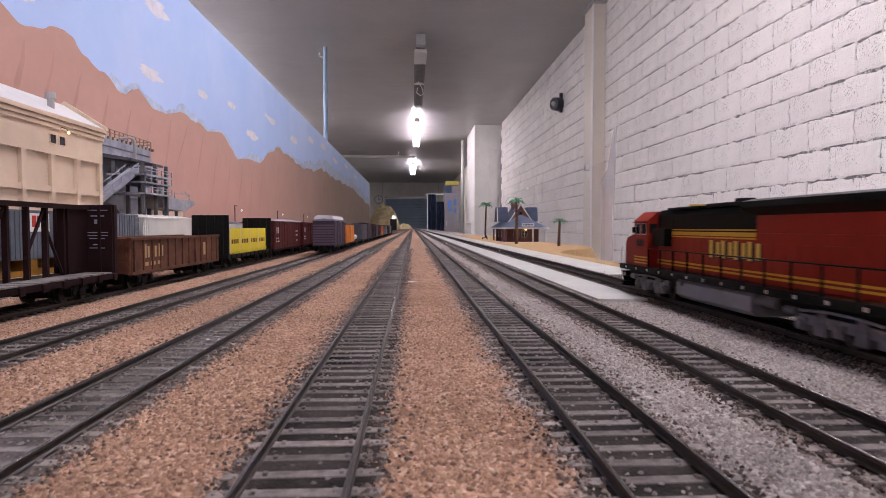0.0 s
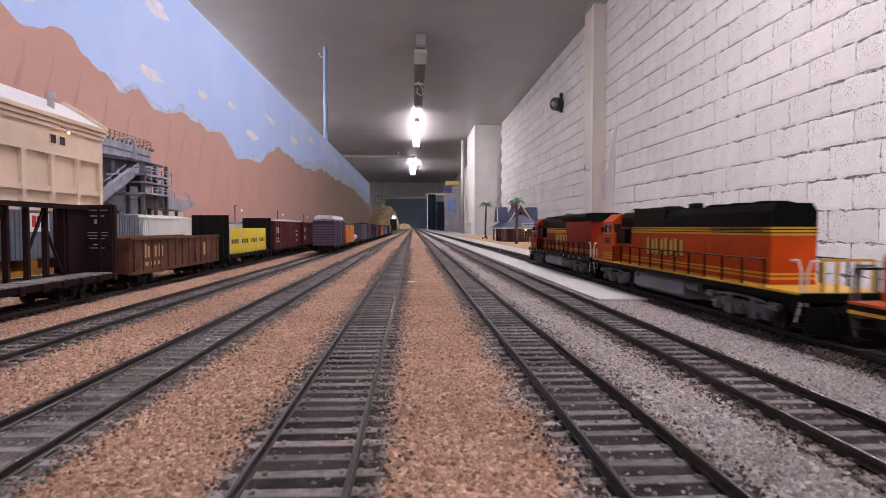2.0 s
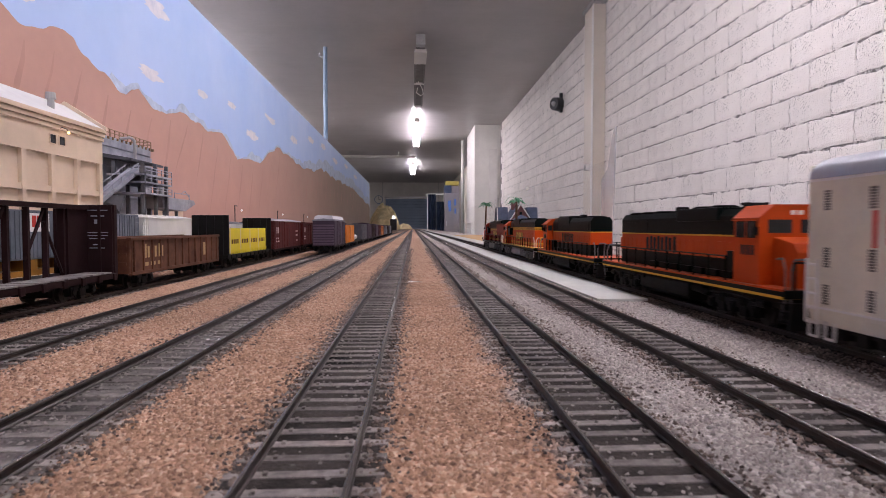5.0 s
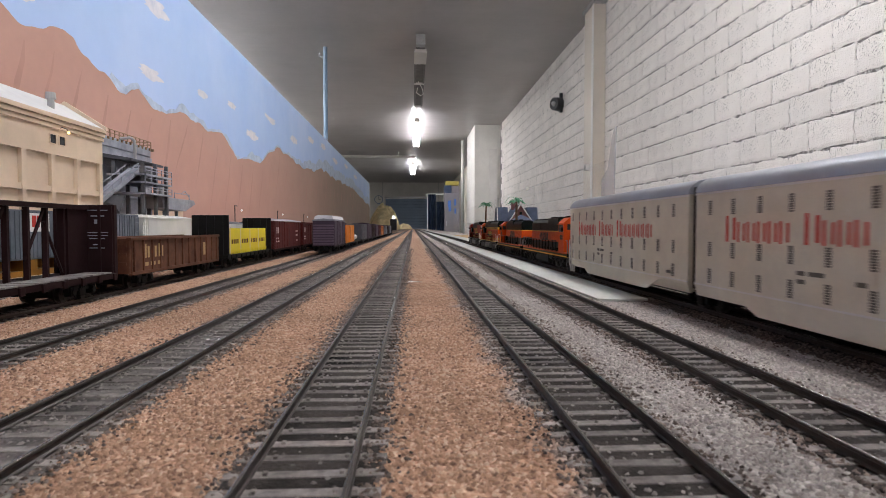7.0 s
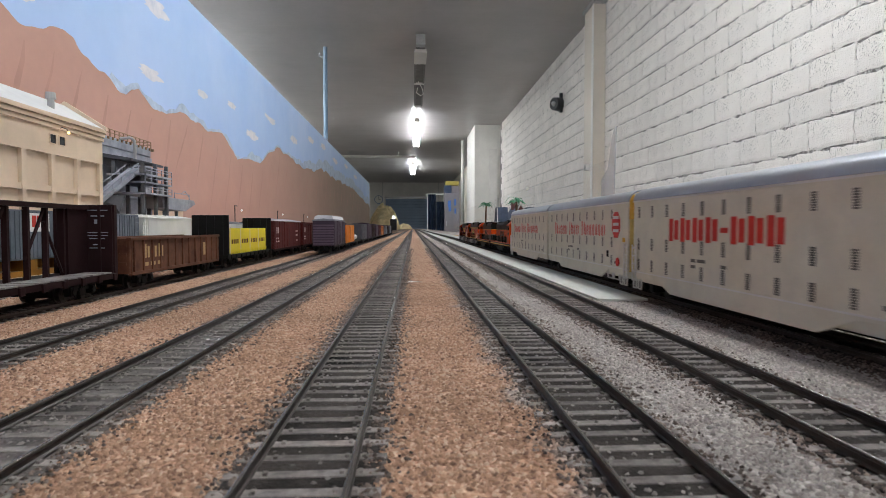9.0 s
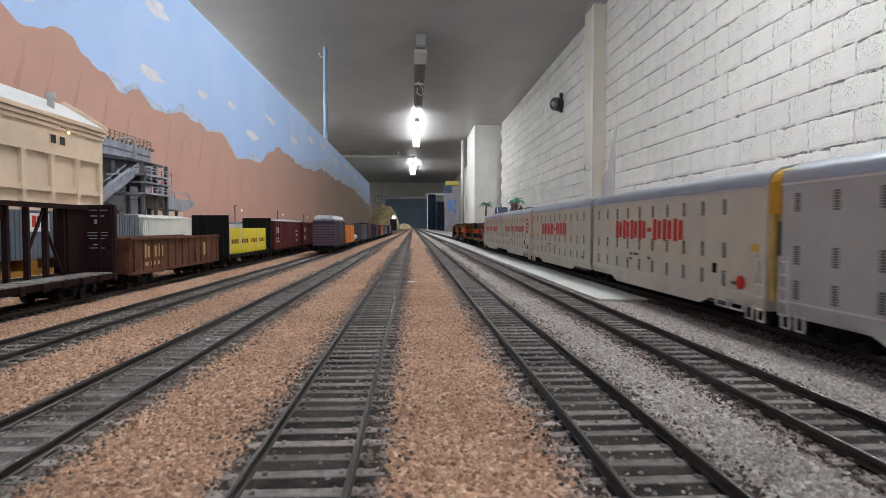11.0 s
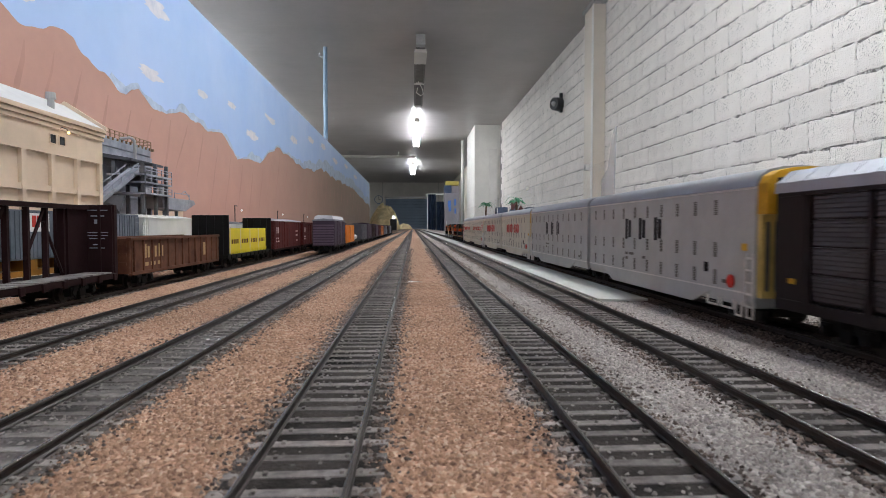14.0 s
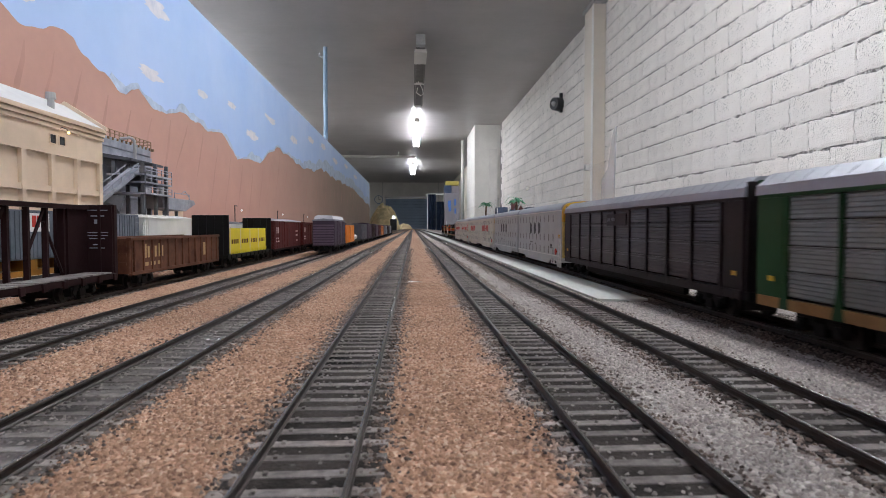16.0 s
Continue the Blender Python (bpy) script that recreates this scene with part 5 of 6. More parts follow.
container_flat()
boxcar("white refrigerator car with a red stripe at its end", "I", 0.544, 122, P_BOXWHITE, P_BOXWHITE, 50, 2, doors=False)
stripe = mbox("end_stripe", P_LETTER, [(0, 0.3, 0, 2.4, 0, 30)], None, "thin red warning stripe")
stripe.parent = [o for o in bpy.data.objects if o.name.startswith("boxcar") and o.get("label", "").startswith("white ref")][0]
stripe.location = (0.0176, 0.114, 0.016)
boxcar("pale grey boxcar beside the street lamps", "I", 0.715, 160, P_BOXWHITE, P_PLAINGREY, 46, 11)
boxcar("black boxcar in the back row", "I", 0.90, 170, P_UNDER, P_UNDER, 46, 11)
boxcar("maroon boxcar in the back row", "I", 1.09, 180, P_MAROON, P_MAROON, 46, 11)

# ---- the mill ----
M_MILL = mat("mill_cream", (0.72, 0.57, 0.43), 0.7, var=0.06, size=40, fine=900)
M_MILLROOF = mat("mill_roof", (0.72, 0.71, 0.70), 0.5, var=0.06, size=30, fine=600)
M_PLANT = mat("plant_grey", (0.27, 0.285, 0.34), 0.65, var=0.18, size=40, fine=700, col2=(0.36, 0.375, 0.43))
M_PLANTDK = mat("plant_dark", (0.11, 0.115, 0.13), 0.65, var=0.2, size=50, fine=700)
M_RAILTAN = mat("tan_railing", (0.30, 0.20, 0.12), 0.7, var=0.15, size=60)
M_WARM = glow("warm_bulb", (1.0, 0.62, 0.2), 6.0)
M_BULB = glow("white_bulb", (1.0, 0.98, 0.95), 3.0)


def mill():
    th = thing("mill_building", "cream mill building with pilasters, stepped cornice and pale roof", "model building", "", (-0.34, 0.263, 0))
    Lg = 397.0
    mbox("wall", M_MILL, [(-78, -3, 0, Lg, 0, 143)], th)
    mbox("upper_wall", M_MILL, [(-3, 0, 0, Lg, 114.5, 143)], th)
    mbox("middle_band", M_MILL, [(-3, 0, 0, Lg, 79, 84.5)], th)
    mbox("plinth", M_MILL, [(-3, 0.6, 0, Lg, 0, 30)], th)
    y = Lg - 5
    while y > 0:
        mbox("pilaster", M_MILL, [(-3, 0.8, y - 3, y + 3, 30, 114.5)], th, bevel=0.4)
        y -= 42
    for k, (z, d) in enumerate(((139, 1.5), (143.5, 2.6), (148, 3.8))):
        mbox("cornice", M_MILL, [(-80, d, -2, Lg + d * 0.6, z, z + 3.4)], th, bevel=0.5)
        mbox("cornice_shadow_step", M_MILL, [(-79, d - 1.2, -1, Lg + d * 0.3, z + 3.4, z + 4.5)], th)
    bm = bmesh.new()
    prism(bm, [(2.4, 152.4), (-39, 178), (-80, 152.4)], "y", 0, Lg - 1)
    scaled("roof", bm, M_MILLROOF, th)
    bm = bmesh.new()
    prism(bm, [(4.6, 151), (4.6, 154.6), (-39, 182.6), (-82, 154.6), (-82, 151)], "y", Lg - 1, Lg + 3)
    scaled("gable_parapet", bm, M_MILL, th)
    for dy in (-7.5, 1.5):
        w = mbox("window", M_PANE, [(0, 0.25, 316 + dy * 1.6, 325 + dy * 1.6, 125, 133)], th)
        mbox("window_frame", M_MILL, [(0, 0.9, 315 + dy * 1.6, 316 + dy * 1.6, 124, 134), (0, 0.9, 325 + dy * 1.6, 326 + dy * 1.6, 124, 134), (0, 0.9, 316 + dy * 1.6, 325 + dy * 1.6, 133, 134), (0, 0.9, 316 + dy * 1.6, 325 + dy * 1.6, 124, 125)], w)
    bm = bmesh.new()
    bent(bm, [(0, 318, 140), (3, 319.5, 141.5), (6.5, 321, 140), (7.2, 321.5, 137.5)], 0.35)
    lamp = scaled("gooseneck_lamp", bm, M_PLANTDK, th)
    bm = bmesh.new()
    bmesh.ops.create_uvsphere(bm, u_segments=10, v_segments=6, radius=1.3, matrix=Matrix.Translation((7.4, 321.6, 136.6)))
    scaled("bulb", bm, M_WARM, lamp, "glowing warm bulb")
    bm = bmesh.new()
    rod(bm, (-16, 334, 160), (-16, 334, 172), 3.2, 12)
    rod(bm, (-16, 334, 172), (-16, 334, 178), 5, 12, 4.4)
    scaled("roof_vent", bm, M_METAL, th, "round metal roof vent")


mill()


def plant():
    th = thing("gravel_plant", "grey processing plant with railed roof, chutes and steel tower", "model building", "", (-0.40, 0.722, 0))
    mbox("silo_block", M_PLANT, [(-70, -1, 0, 194, 0, 165)], th)
    for z0, z1 in ((152, 165), (139, 150.5), (126, 137.5), (106, 120), (86, 103), (40, 84)):
        mbox("cladding_panel", M_PLANT, [(-1, 1.6 if z0 > 120 else 0.8, 0, 194 if z0 < 150 else 190, z0, z1)], th, bevel=0.8)
    for x in (1.0,):
        mbox("rail_bar", M_RAILTAN, [(x - 0.5, x + 0.5, 0, 192, z, z + 0.9) for z in (170, 174.5)], th)
        for k in range(17):
            mbox("rail_post", M_RAILTAN, [(x - 0.5, x + 0.5, k * 12, k * 12 + 1, 165, 175)], th)
            mbox("rail_bracket", M_RAILTAN, [(-4, 3.5, k * 12 + 4, k * 12 + 6, 161.5, 165)], th)
    mbox("rail_bar", M_RAILTAN, [(-68, 1, 191, 192, z, z + 0.9) for z in (170, 174.5)], th)
    bm = bmesh.new()
    prism(bm, [(0, 136), (40, 131), (41, 134), (0, 141)], "y", 45, 140)
    scaled("canopy", bm, M_PLANTDK, th)
    bm = bmesh.new()
    bent(bm, [(2, 96, 166), (14, 100, 168), (18, 102, 165), (19, 102, 158), (19, 102, 136)], 2.0, 10)
    scaled("bent_pipe", bm, M_METAL, th, "pale bent pipe", smooth=True)
    bm = bmesh.new()
    prism(bm, [(50, 122), (-60, 70), (-60, 64), (50, 115)], "x", 34, 48)
    chute = scaled("conveyor", bm, M_PLANT, th)
    mbox("conveyor_belt", M_PLANTDK, [(36, 46, -58, -54, 71.5, 72.5)], chute)
    for x in (34, 47):
        bm = bmesh.new()
        bent(bm, [(x, 50, 128), (x, -60, 76)], 0.7, 5)
        for u in range(6):
            rod(bm, (x, 50 - u * 22, 128 - u * 10.4), (x, 50 - u * 22, 118 - u * 10.4), 0.5, 4)
        scaled("chute_rail", bm, M_PLANT, th)
    for x in (20, 56):
        for y in (42, 78, 112):
            mbox("leg", M_PLANTDK, [(x - 2, x + 2, y - 2, y + 2, 0, 130)], th)
    for z in (88, 102, 112):
        mbox("landing", M_PLANT, [(14, 62, 36, 118, z, z + 2)], th)
        mbox("landing_rail", M_PLANT, [(61, 62, 36, 118, z + 6, z + 6.8), (61, 62, 36, 118, z + 9.5, z + 10.3)], th)
        for k in range(6):
            mbox("rail_post", M_PLANT, [(61, 62, 36 + k * 16.2, 37 + k * 16.2, z, z + 10.5)], th)
    mbox("motor_house", M_PLANTDK, [(24, 50, 56, 100, 104, 124)], th, bevel=1)
    bm = bmesh.new()
    prism(bm, [(-62, 84), (20, 84), (12, 74), (6, 62), (-4, 72), (-20, 74), (-28, 60), (-40, 74), (-62, 74)], "x", 24, 44)
    scaled("hopper", bm, M_PLANTDK, th)
    bm = bmesh.new()
    prism(bm, [(105, 88), (225, 88), (231, 82), (190, 70), (112, 72)], "x", 22, 52)
    scaled("feed_trough", bm, M_PLANT, th, bevel=0.6)
    for y in (115, 165, 209):
        mbox("trough_leg", M_PLANTDK, [(28, 32, y, y + 4, 0, 72)], th)
    bm = bmesh.new()
    rod(bm, (40, 138, 88), (40, 138, 104), 5.5, 14)
    scaled("drum", bm, M_METAL, th, "pale metal drum")
    bm = bmesh.new()
    bent(bm, [(50, 155, 88), (50, 155, 96), (50, 211, 96), (50, 211, 88)], 0.8, 5)
    bent(bm, [(50, 180, 96), (50, 195, 101), (50, 211, 92)], 0.8, 5)
    scaled("trough_rail", bm, M_PLANT, th)
    shed = thing("plant_shed", "small cream shed behind the gravel plant", "model building", "", (-0.42, 0.98, 0))
    mbox("wall", M_MILL, [(-40, 0, 0, 110, 0, 88)], shed)
    bm = bmesh.new()
    prism(bm, [(2, 88), (-20, 98), (-42, 88)], "y", -2, 112)
    scaled("roof", bm, M_MILL, shed)


plant()


def street_lamp(y, x=-0.30):
    th = thing("street_lamp", "thin dark model street lamp with a glowing white globe", "street lamp", "yard lamps", (x, y, 0))
    bm = bmesh.new()
    bent(bm, [(0, 0, 0), (0, 0, 0.082), (0.0, 0.012, 0.082)], 0.0009, 6)
    part("post", bm, M_BLACK, th)
    bm = bmesh.new()
    bmesh.ops.create_uvsphere(bm, u_segments=10, v_segments=6, radius=0.0014, matrix=Matrix.Translation((0.008, 0.012, 0.0745)))
    part("globe", bm, M_BULB, th, "glowing white globe")


for y in (1.0, 1.31, 1.62):
    street_lamp(y)

# ---- hill at the backdrop's end ----
M_HILL = mat("plaster_hill", (0.74, 0.60, 0.33), 0.9, var=0.3, size=9, fine=70, bump=0.01)
bm = bmesh.new()
NA, NR = 48, 20
rings = []
for j in range(NR + 1):
    u = j / NR
    ring = []
    for i in range(NA):
        a = 2 * math.pi * i / NA
        x, y = 0.36 * u * math.cos(a), 0.8 * u * math.sin(a)
        h = 0.50 * (1 - u ** 2.4) * (1 + 0.25 * noise.noise((x * 7, y * 5, 2)) + 0.15 * noise.noise((x * 20, y * 14, 4)))
        ring.append(bm.verts.new((x, y, max(-0.01, h))))
    rings.append(ring)
for a, b in zip(rings, rings[1:]):
    for i in range(NA):
        bm.faces.new((a[i], b[i], b[(i + 1) % NA], a[(i + 1) % NA]))
bmesh.ops.remove_doubles(bm, verts=bm.verts[:], dist=1e-5)
bmesh.ops.recalc_face_normals(bm, faces=bm.faces[:])
hill = tagged(part("hill", bm, M_HILL, smooth=True), "lumpy tan plaster hill at the end of the backdrop", "model hill")
hill.location = (-0.62, 12.6, 0)
low = tagged(new("hill", hill.data), "low tan plaster mound beside the far tracks", "model hill")
low.matrix_basis = pose(-0.22, 15.0, 0) @ Matrix.Diagonal((0.6, 0.7, 0.28, 1))
# Glowing ball added in place of a small white box behind the black one.
th = thing("bench_lamp", "white glowing ball on a small black box", "lamp", "", (-0.30, 9.0, 0))
solid("box", M_BLACK, [(-0.05, 0.05, -0.04, 0.04, 0.0, 0.175)], th, bevel=0.004)
bm = bmesh.new()
bmesh.ops.create_uvsphere(bm, u_segments=14, v_segments=10, radius=0.027, matrix=Matrix.Translation((0, 0, 0.201)))
part("bulb", bm, M_BULB, th, "glowing white ball", smooth=True)


# ---- the depot ----
M_BRICK = mat("depot_brick", (0.17, 0.075, 0.07), 0.8, var=0.25, size=120, fine=1500)
M_SLATE = mat("depot_slate", (0.055, 0.072, 0.118), 0.7, var=0.2, size=90, fine=1200)
M_TRIM = mat("depot_trim", (0.60, 0.58, 0.56), 0.6, var=0.05, size=60)
M_TRUNK = mat("palm_trunk", (0.12, 0.065, 0.035), 0.9, var=0.4, size=150, fine=900)
M_FROND = mat("palm_green", (0.03, 0.17, 0.075), 0.6, var=0.3, size=120, fine=900)


def depot():
    th = thing("depot", "small brick railway depot with blue slate roof and wide white eaves", "model building", "", (0.322, 1.68, 0))
    mbox("base_slab", M_CONC, [(-62, 62, -14, 250, 0, 3)], th)
    mbox("wall", M_BRICK, [(-48, 46, 12, 235, 3, 42)], th)
    bm = bmesh.new()
    prism(bm, [(-66, 44), (-64, 47), (-30, 66), (30, 66), (64, 47), (66, 44)], "y", 30, 240)
    scaled("main_roof", bm, M_SLATE, th)
    bm = bmesh.new()
    for p in (((-68, -20, 44), (68, -20, 44), (0, 40, 84)), ((68, -20, 44), (68, 110, 44), (0, 60, 84)), ((-68, 110, 44), (-68, -20, 44), (0, 60, 84)), ((-68, -20, 44), (0, 40, 84), (0, 60, 84)), ((68, -20, 44), (0, 60, 84), (0, 40, 84))):
        bm.faces.new([bm.verts.new(q) for q in p])
    bmesh.ops.remove_doubles(bm, verts=bm.verts[:], dist=0.1)
    scaled("hip_roof", bm, M_SLATE, th)
    bm = bmesh.new()
    prism(bm, [(-34, 62), (34, 62), (0, 112)], "y", 50, 54)
    scaled("gable_wall", bm, M_BRICK, th)
    bm = bmesh.new()
    prism(bm, [(-40, 58), (-37, 58), (0, 112), (37, 58), (40, 58), (0, 117)], "y", 46, 56)
    scaled("gable_trim", bm, M_TRIM, th)
    bm = bmesh.new()
    prism(bm, [(-38, 60), (0, 114), (38, 60)], "y", 56, 200)
    scaled("upper_roof", bm, M_SLATE, th)
    mbox("gable_window", M_PANE, [(-4, 4, 49.4, 50, 78, 92)], th)
    for s in (-1, 1):
        bm = bmesh.new()
        prism(bm, [(96, 64), (176, 64), (150, 108), (108, 108)], "x", min(s * 30, s * 62), max(s * 30, s * 62))
        scaled("side_gable", bm, M_SLATE, th)
        bm = bmesh.new()
        prism(bm, [(92, 60), (106, 110), (109, 110), (96, 60)], "x", min(s * 62, s * 64), max(s * 62, s * 64))
        scaled("side_trim", bm, M_TRIM, th)
    mbox("eave_fascia", M_TRIM, [(-70, 70, -23, -20, 41, 45), (-70, -67, -20, 240, 41, 45), (67, 70, -20, 240, 41, 45)], th)
    mbox("chimney", M_BRICK, [(-16, -4, 120, 132, 100, 124)], th, bevel=0.6)
    mbox("sign", M_TRIM, [(-9, 25, -24.5, -21, 49, 57)], th, "white name board with dark bars")
    for k in range(7):
        mbox("letter_bar", P_BLACKLET, [(-6.5 + k * 4.3, -3.9 + k * 4.3, -24.8, -24.5, 51, 55)], th)
    for x in (-20, 4):
        w = mbox("window", M_PANE, [(x - 7, x + 7, 11.4, 12, 18, 35)], th)
        mbox("window_frame", M_TRIM, [(x - 8, x - 7, 10.8, 12, 17, 36), (x + 7, x + 8, 10.8, 12, 17, 36), (x - 7, x + 7, 10.8, 12, 35, 36), (x - 7, x + 7, 10.8, 12, 17, 18), (x - 0.5, x + 0.5, 11, 11.4, 18, 35), (x - 7, x + 7, 11, 11.4, 26, 27)], w)
    for y in (60, 120, 180):
        w = mbox("window", M_PANE, [(-48.6, -48, y - 9, y + 9, 16, 34)], th)
        mbox("window_frame", M_TRIM, [(-49.2, -48, y - 10, y - 9, 15, 35), (-49.2, -48, y + 9, y + 10, 15, 35), (-49.2, -48, y - 9, y + 9, 34, 35), (-49.2, -48, y - 9, y + 9, 15, 16)], w)
    for x, y in ((-60, -14), (-22, -14), (24, -14), (60, -14), (-60, 60), (-60, 130), (-60, 200)):
        mbox("porch_post", M_TRIM if y < 0 and x in (24, 60) else M_BRICK, [(x - 2.2, x + 2.2, y - 2.2, y + 2.2, 3, 43)], th)
    bm = bmesh.new()
    bmesh.ops.create_uvsphere(bm, u_segments=10, v_segments=6, radius=3, matrix=Matrix.Translation((6, 4, 40)))
    scaled("porch_lamp", bm, M_WARM, th, "glowing warm porch lamp")


depot()


def palm(x, y, h, spread, fronds, lean):
    th = thing("palm_tree", "model palm tree with ringed brown trunk and green fronds", "palm tree", "palms by the depot", (x, y, 0.001))
    bm = bmesh.new()
    n = 12
    for k in range(n):
        z0, z1 = h * k / n, h * (k + 1) / n
        r = (0.0042 - 0.0014 * k / n) * (0.75 + 3 * h)
        c0, c1 = lean * (k / n) ** 2, lean * ((k + 1) / n) ** 2
        rod(bm, (c0, 0, z0), (c1, 0, z1), r * 0.85, 8, r)
    part("trunk", bm, M_TRUNK, th)
    for k in range(fronds):
        a = 2 * math.pi * k / fronds + random.uniform(-0.2, 0.2)
        up = random.uniform(-0.1, 1.9)
        L_ = spread * random.uniform(0.8, 1.15)
        bm = bmesh.new()
        prev = None
        for q in range(9):
            u = q / 8
            d = L_ * u
            z = h + up * L_ * (u - 0.9 * u * u) - 0.35 * L_ * u * u
            c = Vector((lean + d * math.cos(a), d * math.sin(a), z))
            side = Vector((-math.sin(a), math.cos(a), 0)) * spread * 0.13 * math.sin(math.pi * min(1, u * 0.92 + 0.08)) * (1 if q % 2 else 0.45)
            v = [bm.verts.new(c - side - Vector((0, 0, spread * 0.05))), bm.verts.new(c), bm.verts.new(c + side - Vector((0, 0, spread * 0.05)))]
            if prev:
                bm.faces.new((prev[0], prev[1], v[1], v[0]))
                bm.faces.new((prev[1], prev[2], v[2], v[1]))
            prev = v
        part("frond", bm, M_FROND, th)


palm(0.268, 1.50, 0.113, 0.027, 19, 0.0)
palm(0.329, 1.30, 0.060, 0.018, 16, 0.002)
palm(0.318, 2.55, 0.145, 0.036, 17, 0.004)


# ---- small things on the layout ----
def scaffold():
    th = thing("white_trestle", "small white trestle standing at the table edge", "trestle", "", (0.33, 3.75, 0))
    for x in (0, 0.04):
        for y in (0, 0.05):
            solid("leg", M_WHITE, [(x, x + 0.005, y, y + 0.005, 0, 0.07)], th)
    solid("top", M_WHITE, [(-0.004, 0.049, -0.004, 0.059, 0.07, 0.076)], th)
    solid("brace", M_WHITE, [(0.005, 0.04, 0.0, 0.004, 0.034, 0.039)], th)


scaffold()


def wagon(x, y):
    th = thing("baggage_wagon", "small dark baggage wagon with white load", "baggage cart", "", (x, y, 0.0026))
    mbox("bed", M_TRUNK, [(-8, 8, 0, 26, 6, 8)], th)
    for k, (dx, dy, m) in enumerate(((-4, 4, M_TRIM), (3, 10, P_UNDER), (-3, 17, M_TRIM))):
        mbox("parcel", m, [(dx - 4, dx + 4, dy, dy + 6, 8, 14)], th, bevel=0.4)
    for sx in (-8, 8):
        for yy in (5, 21):
            bm = bmesh.new()
            rod(bm, (sx - 0.6, yy, 4), (sx + 0.6, yy, 4), 4, 12)
            scaled("wheel", bm, P_UNDER, th)


wagon(0.255, 2.05)
bm = bmesh.new()
bm.faces.new([bm.verts.new(p) for p in ((-0.006, 0, 0.0001), (0.004, -0.003, 0.0014), (0.007, 0.004, 0.0004), (-0.003, 0.006, 0.0012))])
bmesh.ops.solidify(bm, geom=bm.faces[:], thickness=0.0003)
scrap = tagged(part("paper_scrap", bm, M_WHITE), "tiny scrap of white paper on the ballast", "paper scrap")
scrap.location = (0.0005, 0.462, 0.0012)


# ---- the far end of the room ----
M_LOCKER = mat("locker_grey", (0.20, 0.185, 0.20), 0.5, var=0.08, size=3)
M_BLUECLOTH = mat("blue_tarp", (0.03, 0.05, 0.10), 0.7, var=0.35, size=6, fine=40)
M_YELLOWBOX = mat("yellow_crate", (0.36, 0.28, 0.06), 0.6, var=0.15, size=5)
M_BLUEMARK = mat("blue_sticker", (0.05, 0.14, 0.45), 0.5, var=0.1, size=10)
lock = thing("locker", "tall grey metal locker with blue stickers on its door", "locker", "", (1.08, 20.0, FLOOR_Z))
solid("body", M_LOCKER, [(0, 0.52, 0, 0.6, 0, 2.33)], lock, bevel=0.01)
solid("door", M_LOCKER, [(0.01, 0.51, -0.02, -0.002, 0.08, 2.29)], lock, bevel=0.004)
solid("handle", M_METAL, [(0.06, 0.08, -0.05, -0.02, 1.2, 1.36)], lock)
for x, z, w, h in ((0.12, 1.85, 0.1, 0.22), (0.14, 1.7, 0.09, 0.14), (0.33, 1.9, 0.07, 0.22), (0.34, 1.62, 0.06, 0.18)):
    solid("sticker", M_BLUEMARK, [(x, x + w, -0.024, -0.0205, z, z + h)], lock, "blue sticker")
shelf = thing("storage_rack", "white metal rack hung with dark blue tarps", "storage rack", "", (0.50, 20.3, FLOOR_Z))
for x in (0, 0.55):
    for y in (0, 0.6):
        solid("upright", M_WHITE, [(x, x + 0.03, y, y + 0.03, 0, 2.35)], shelf)
for z in (0.6, 1.4, 2.3):
    solid("shelf_board", M_WHITE, [(-0.02, 0.6, -0.02, 0.65, z, z + 0.03)], shelf)
for k in range(2):
    bm = bmesh.new()
    NXX, NZ = 14, 12
    g = [[bm.verts.new((0.02 + k * 0.29 + 0.27 * i / NXX, -0.06 + 0.04 * math.sin(i * 1.9 + k) + 0.02 * noise.noise((i, j * 0.4, k)), 0.5 + (1.8 - 0.25 * k) * j / NZ)) for i in range(NXX + 1)] for j in range(NZ + 1)]
    for j in range(NZ):
        for i in range(NXX):
            bm.faces.new((g[j][i], g[j][i + 1], g[j + 1][i + 1], g[j + 1][i]))
    bmesh.ops.solidify(bm, geom=bm.faces[:], thickness=0.006)
    tagged(part("tarp", bm, M_BLUECLOTH, smooth=True), "crumpled dark blue tarp hanging on the rack", "tarp").location = (0.50, 20.3, FLOOR_Z)
for x, z, w, h, m, lab in ((1.08, 0, 0.24, 0.26, M_BLUECLOTH, "dark blue carton on top of the locker"), (1.34, 0, 0.26, 0.24, M_LOCKER, "grey carton on top of the locker")):
    tagged(solid("carton", m, [(x, x + w, 20.05, 20.5, FLOOR_Z + 2.335 + z, FLOOR_Z + 2.335 + z + h)], bevel=0.008), lab, "carton")
tagged(solid("crate", M_YELLOWBOX, [(1.12, 1.58, 20.08, 20.5, FLOOR_Z + 2.60, FLOOR_Z + 2.74)], bevel=0.01), "shallow yellow crate stacked on cartons", "crate")
clock = thing("wall_clock", "round wall clock with a dark rim", "clock", "", (-2.4, FAR_Y, 2.0))
bm = bmesh.new()
rod(bm, (0, -0.06, 0), (0, 0, 0), 0.30, 28)
part("rim", bm, M_DOOR, clock)
bm = bmesh.new()
rod(bm, (0, -0.07, 0), (0, -0.061, 0), 0.25, 28)
face = part("dial", bm, M_WHITE, clock)
solid("pointer", M_BLACK, [(-0.012, 0.012, -0.085, -0.075, 0, 0.2)], clock)
solid("pointer", M_BLACK, [(-0.012, 0.14, -0.08, -0.072, -0.012, 0.012)], clock)
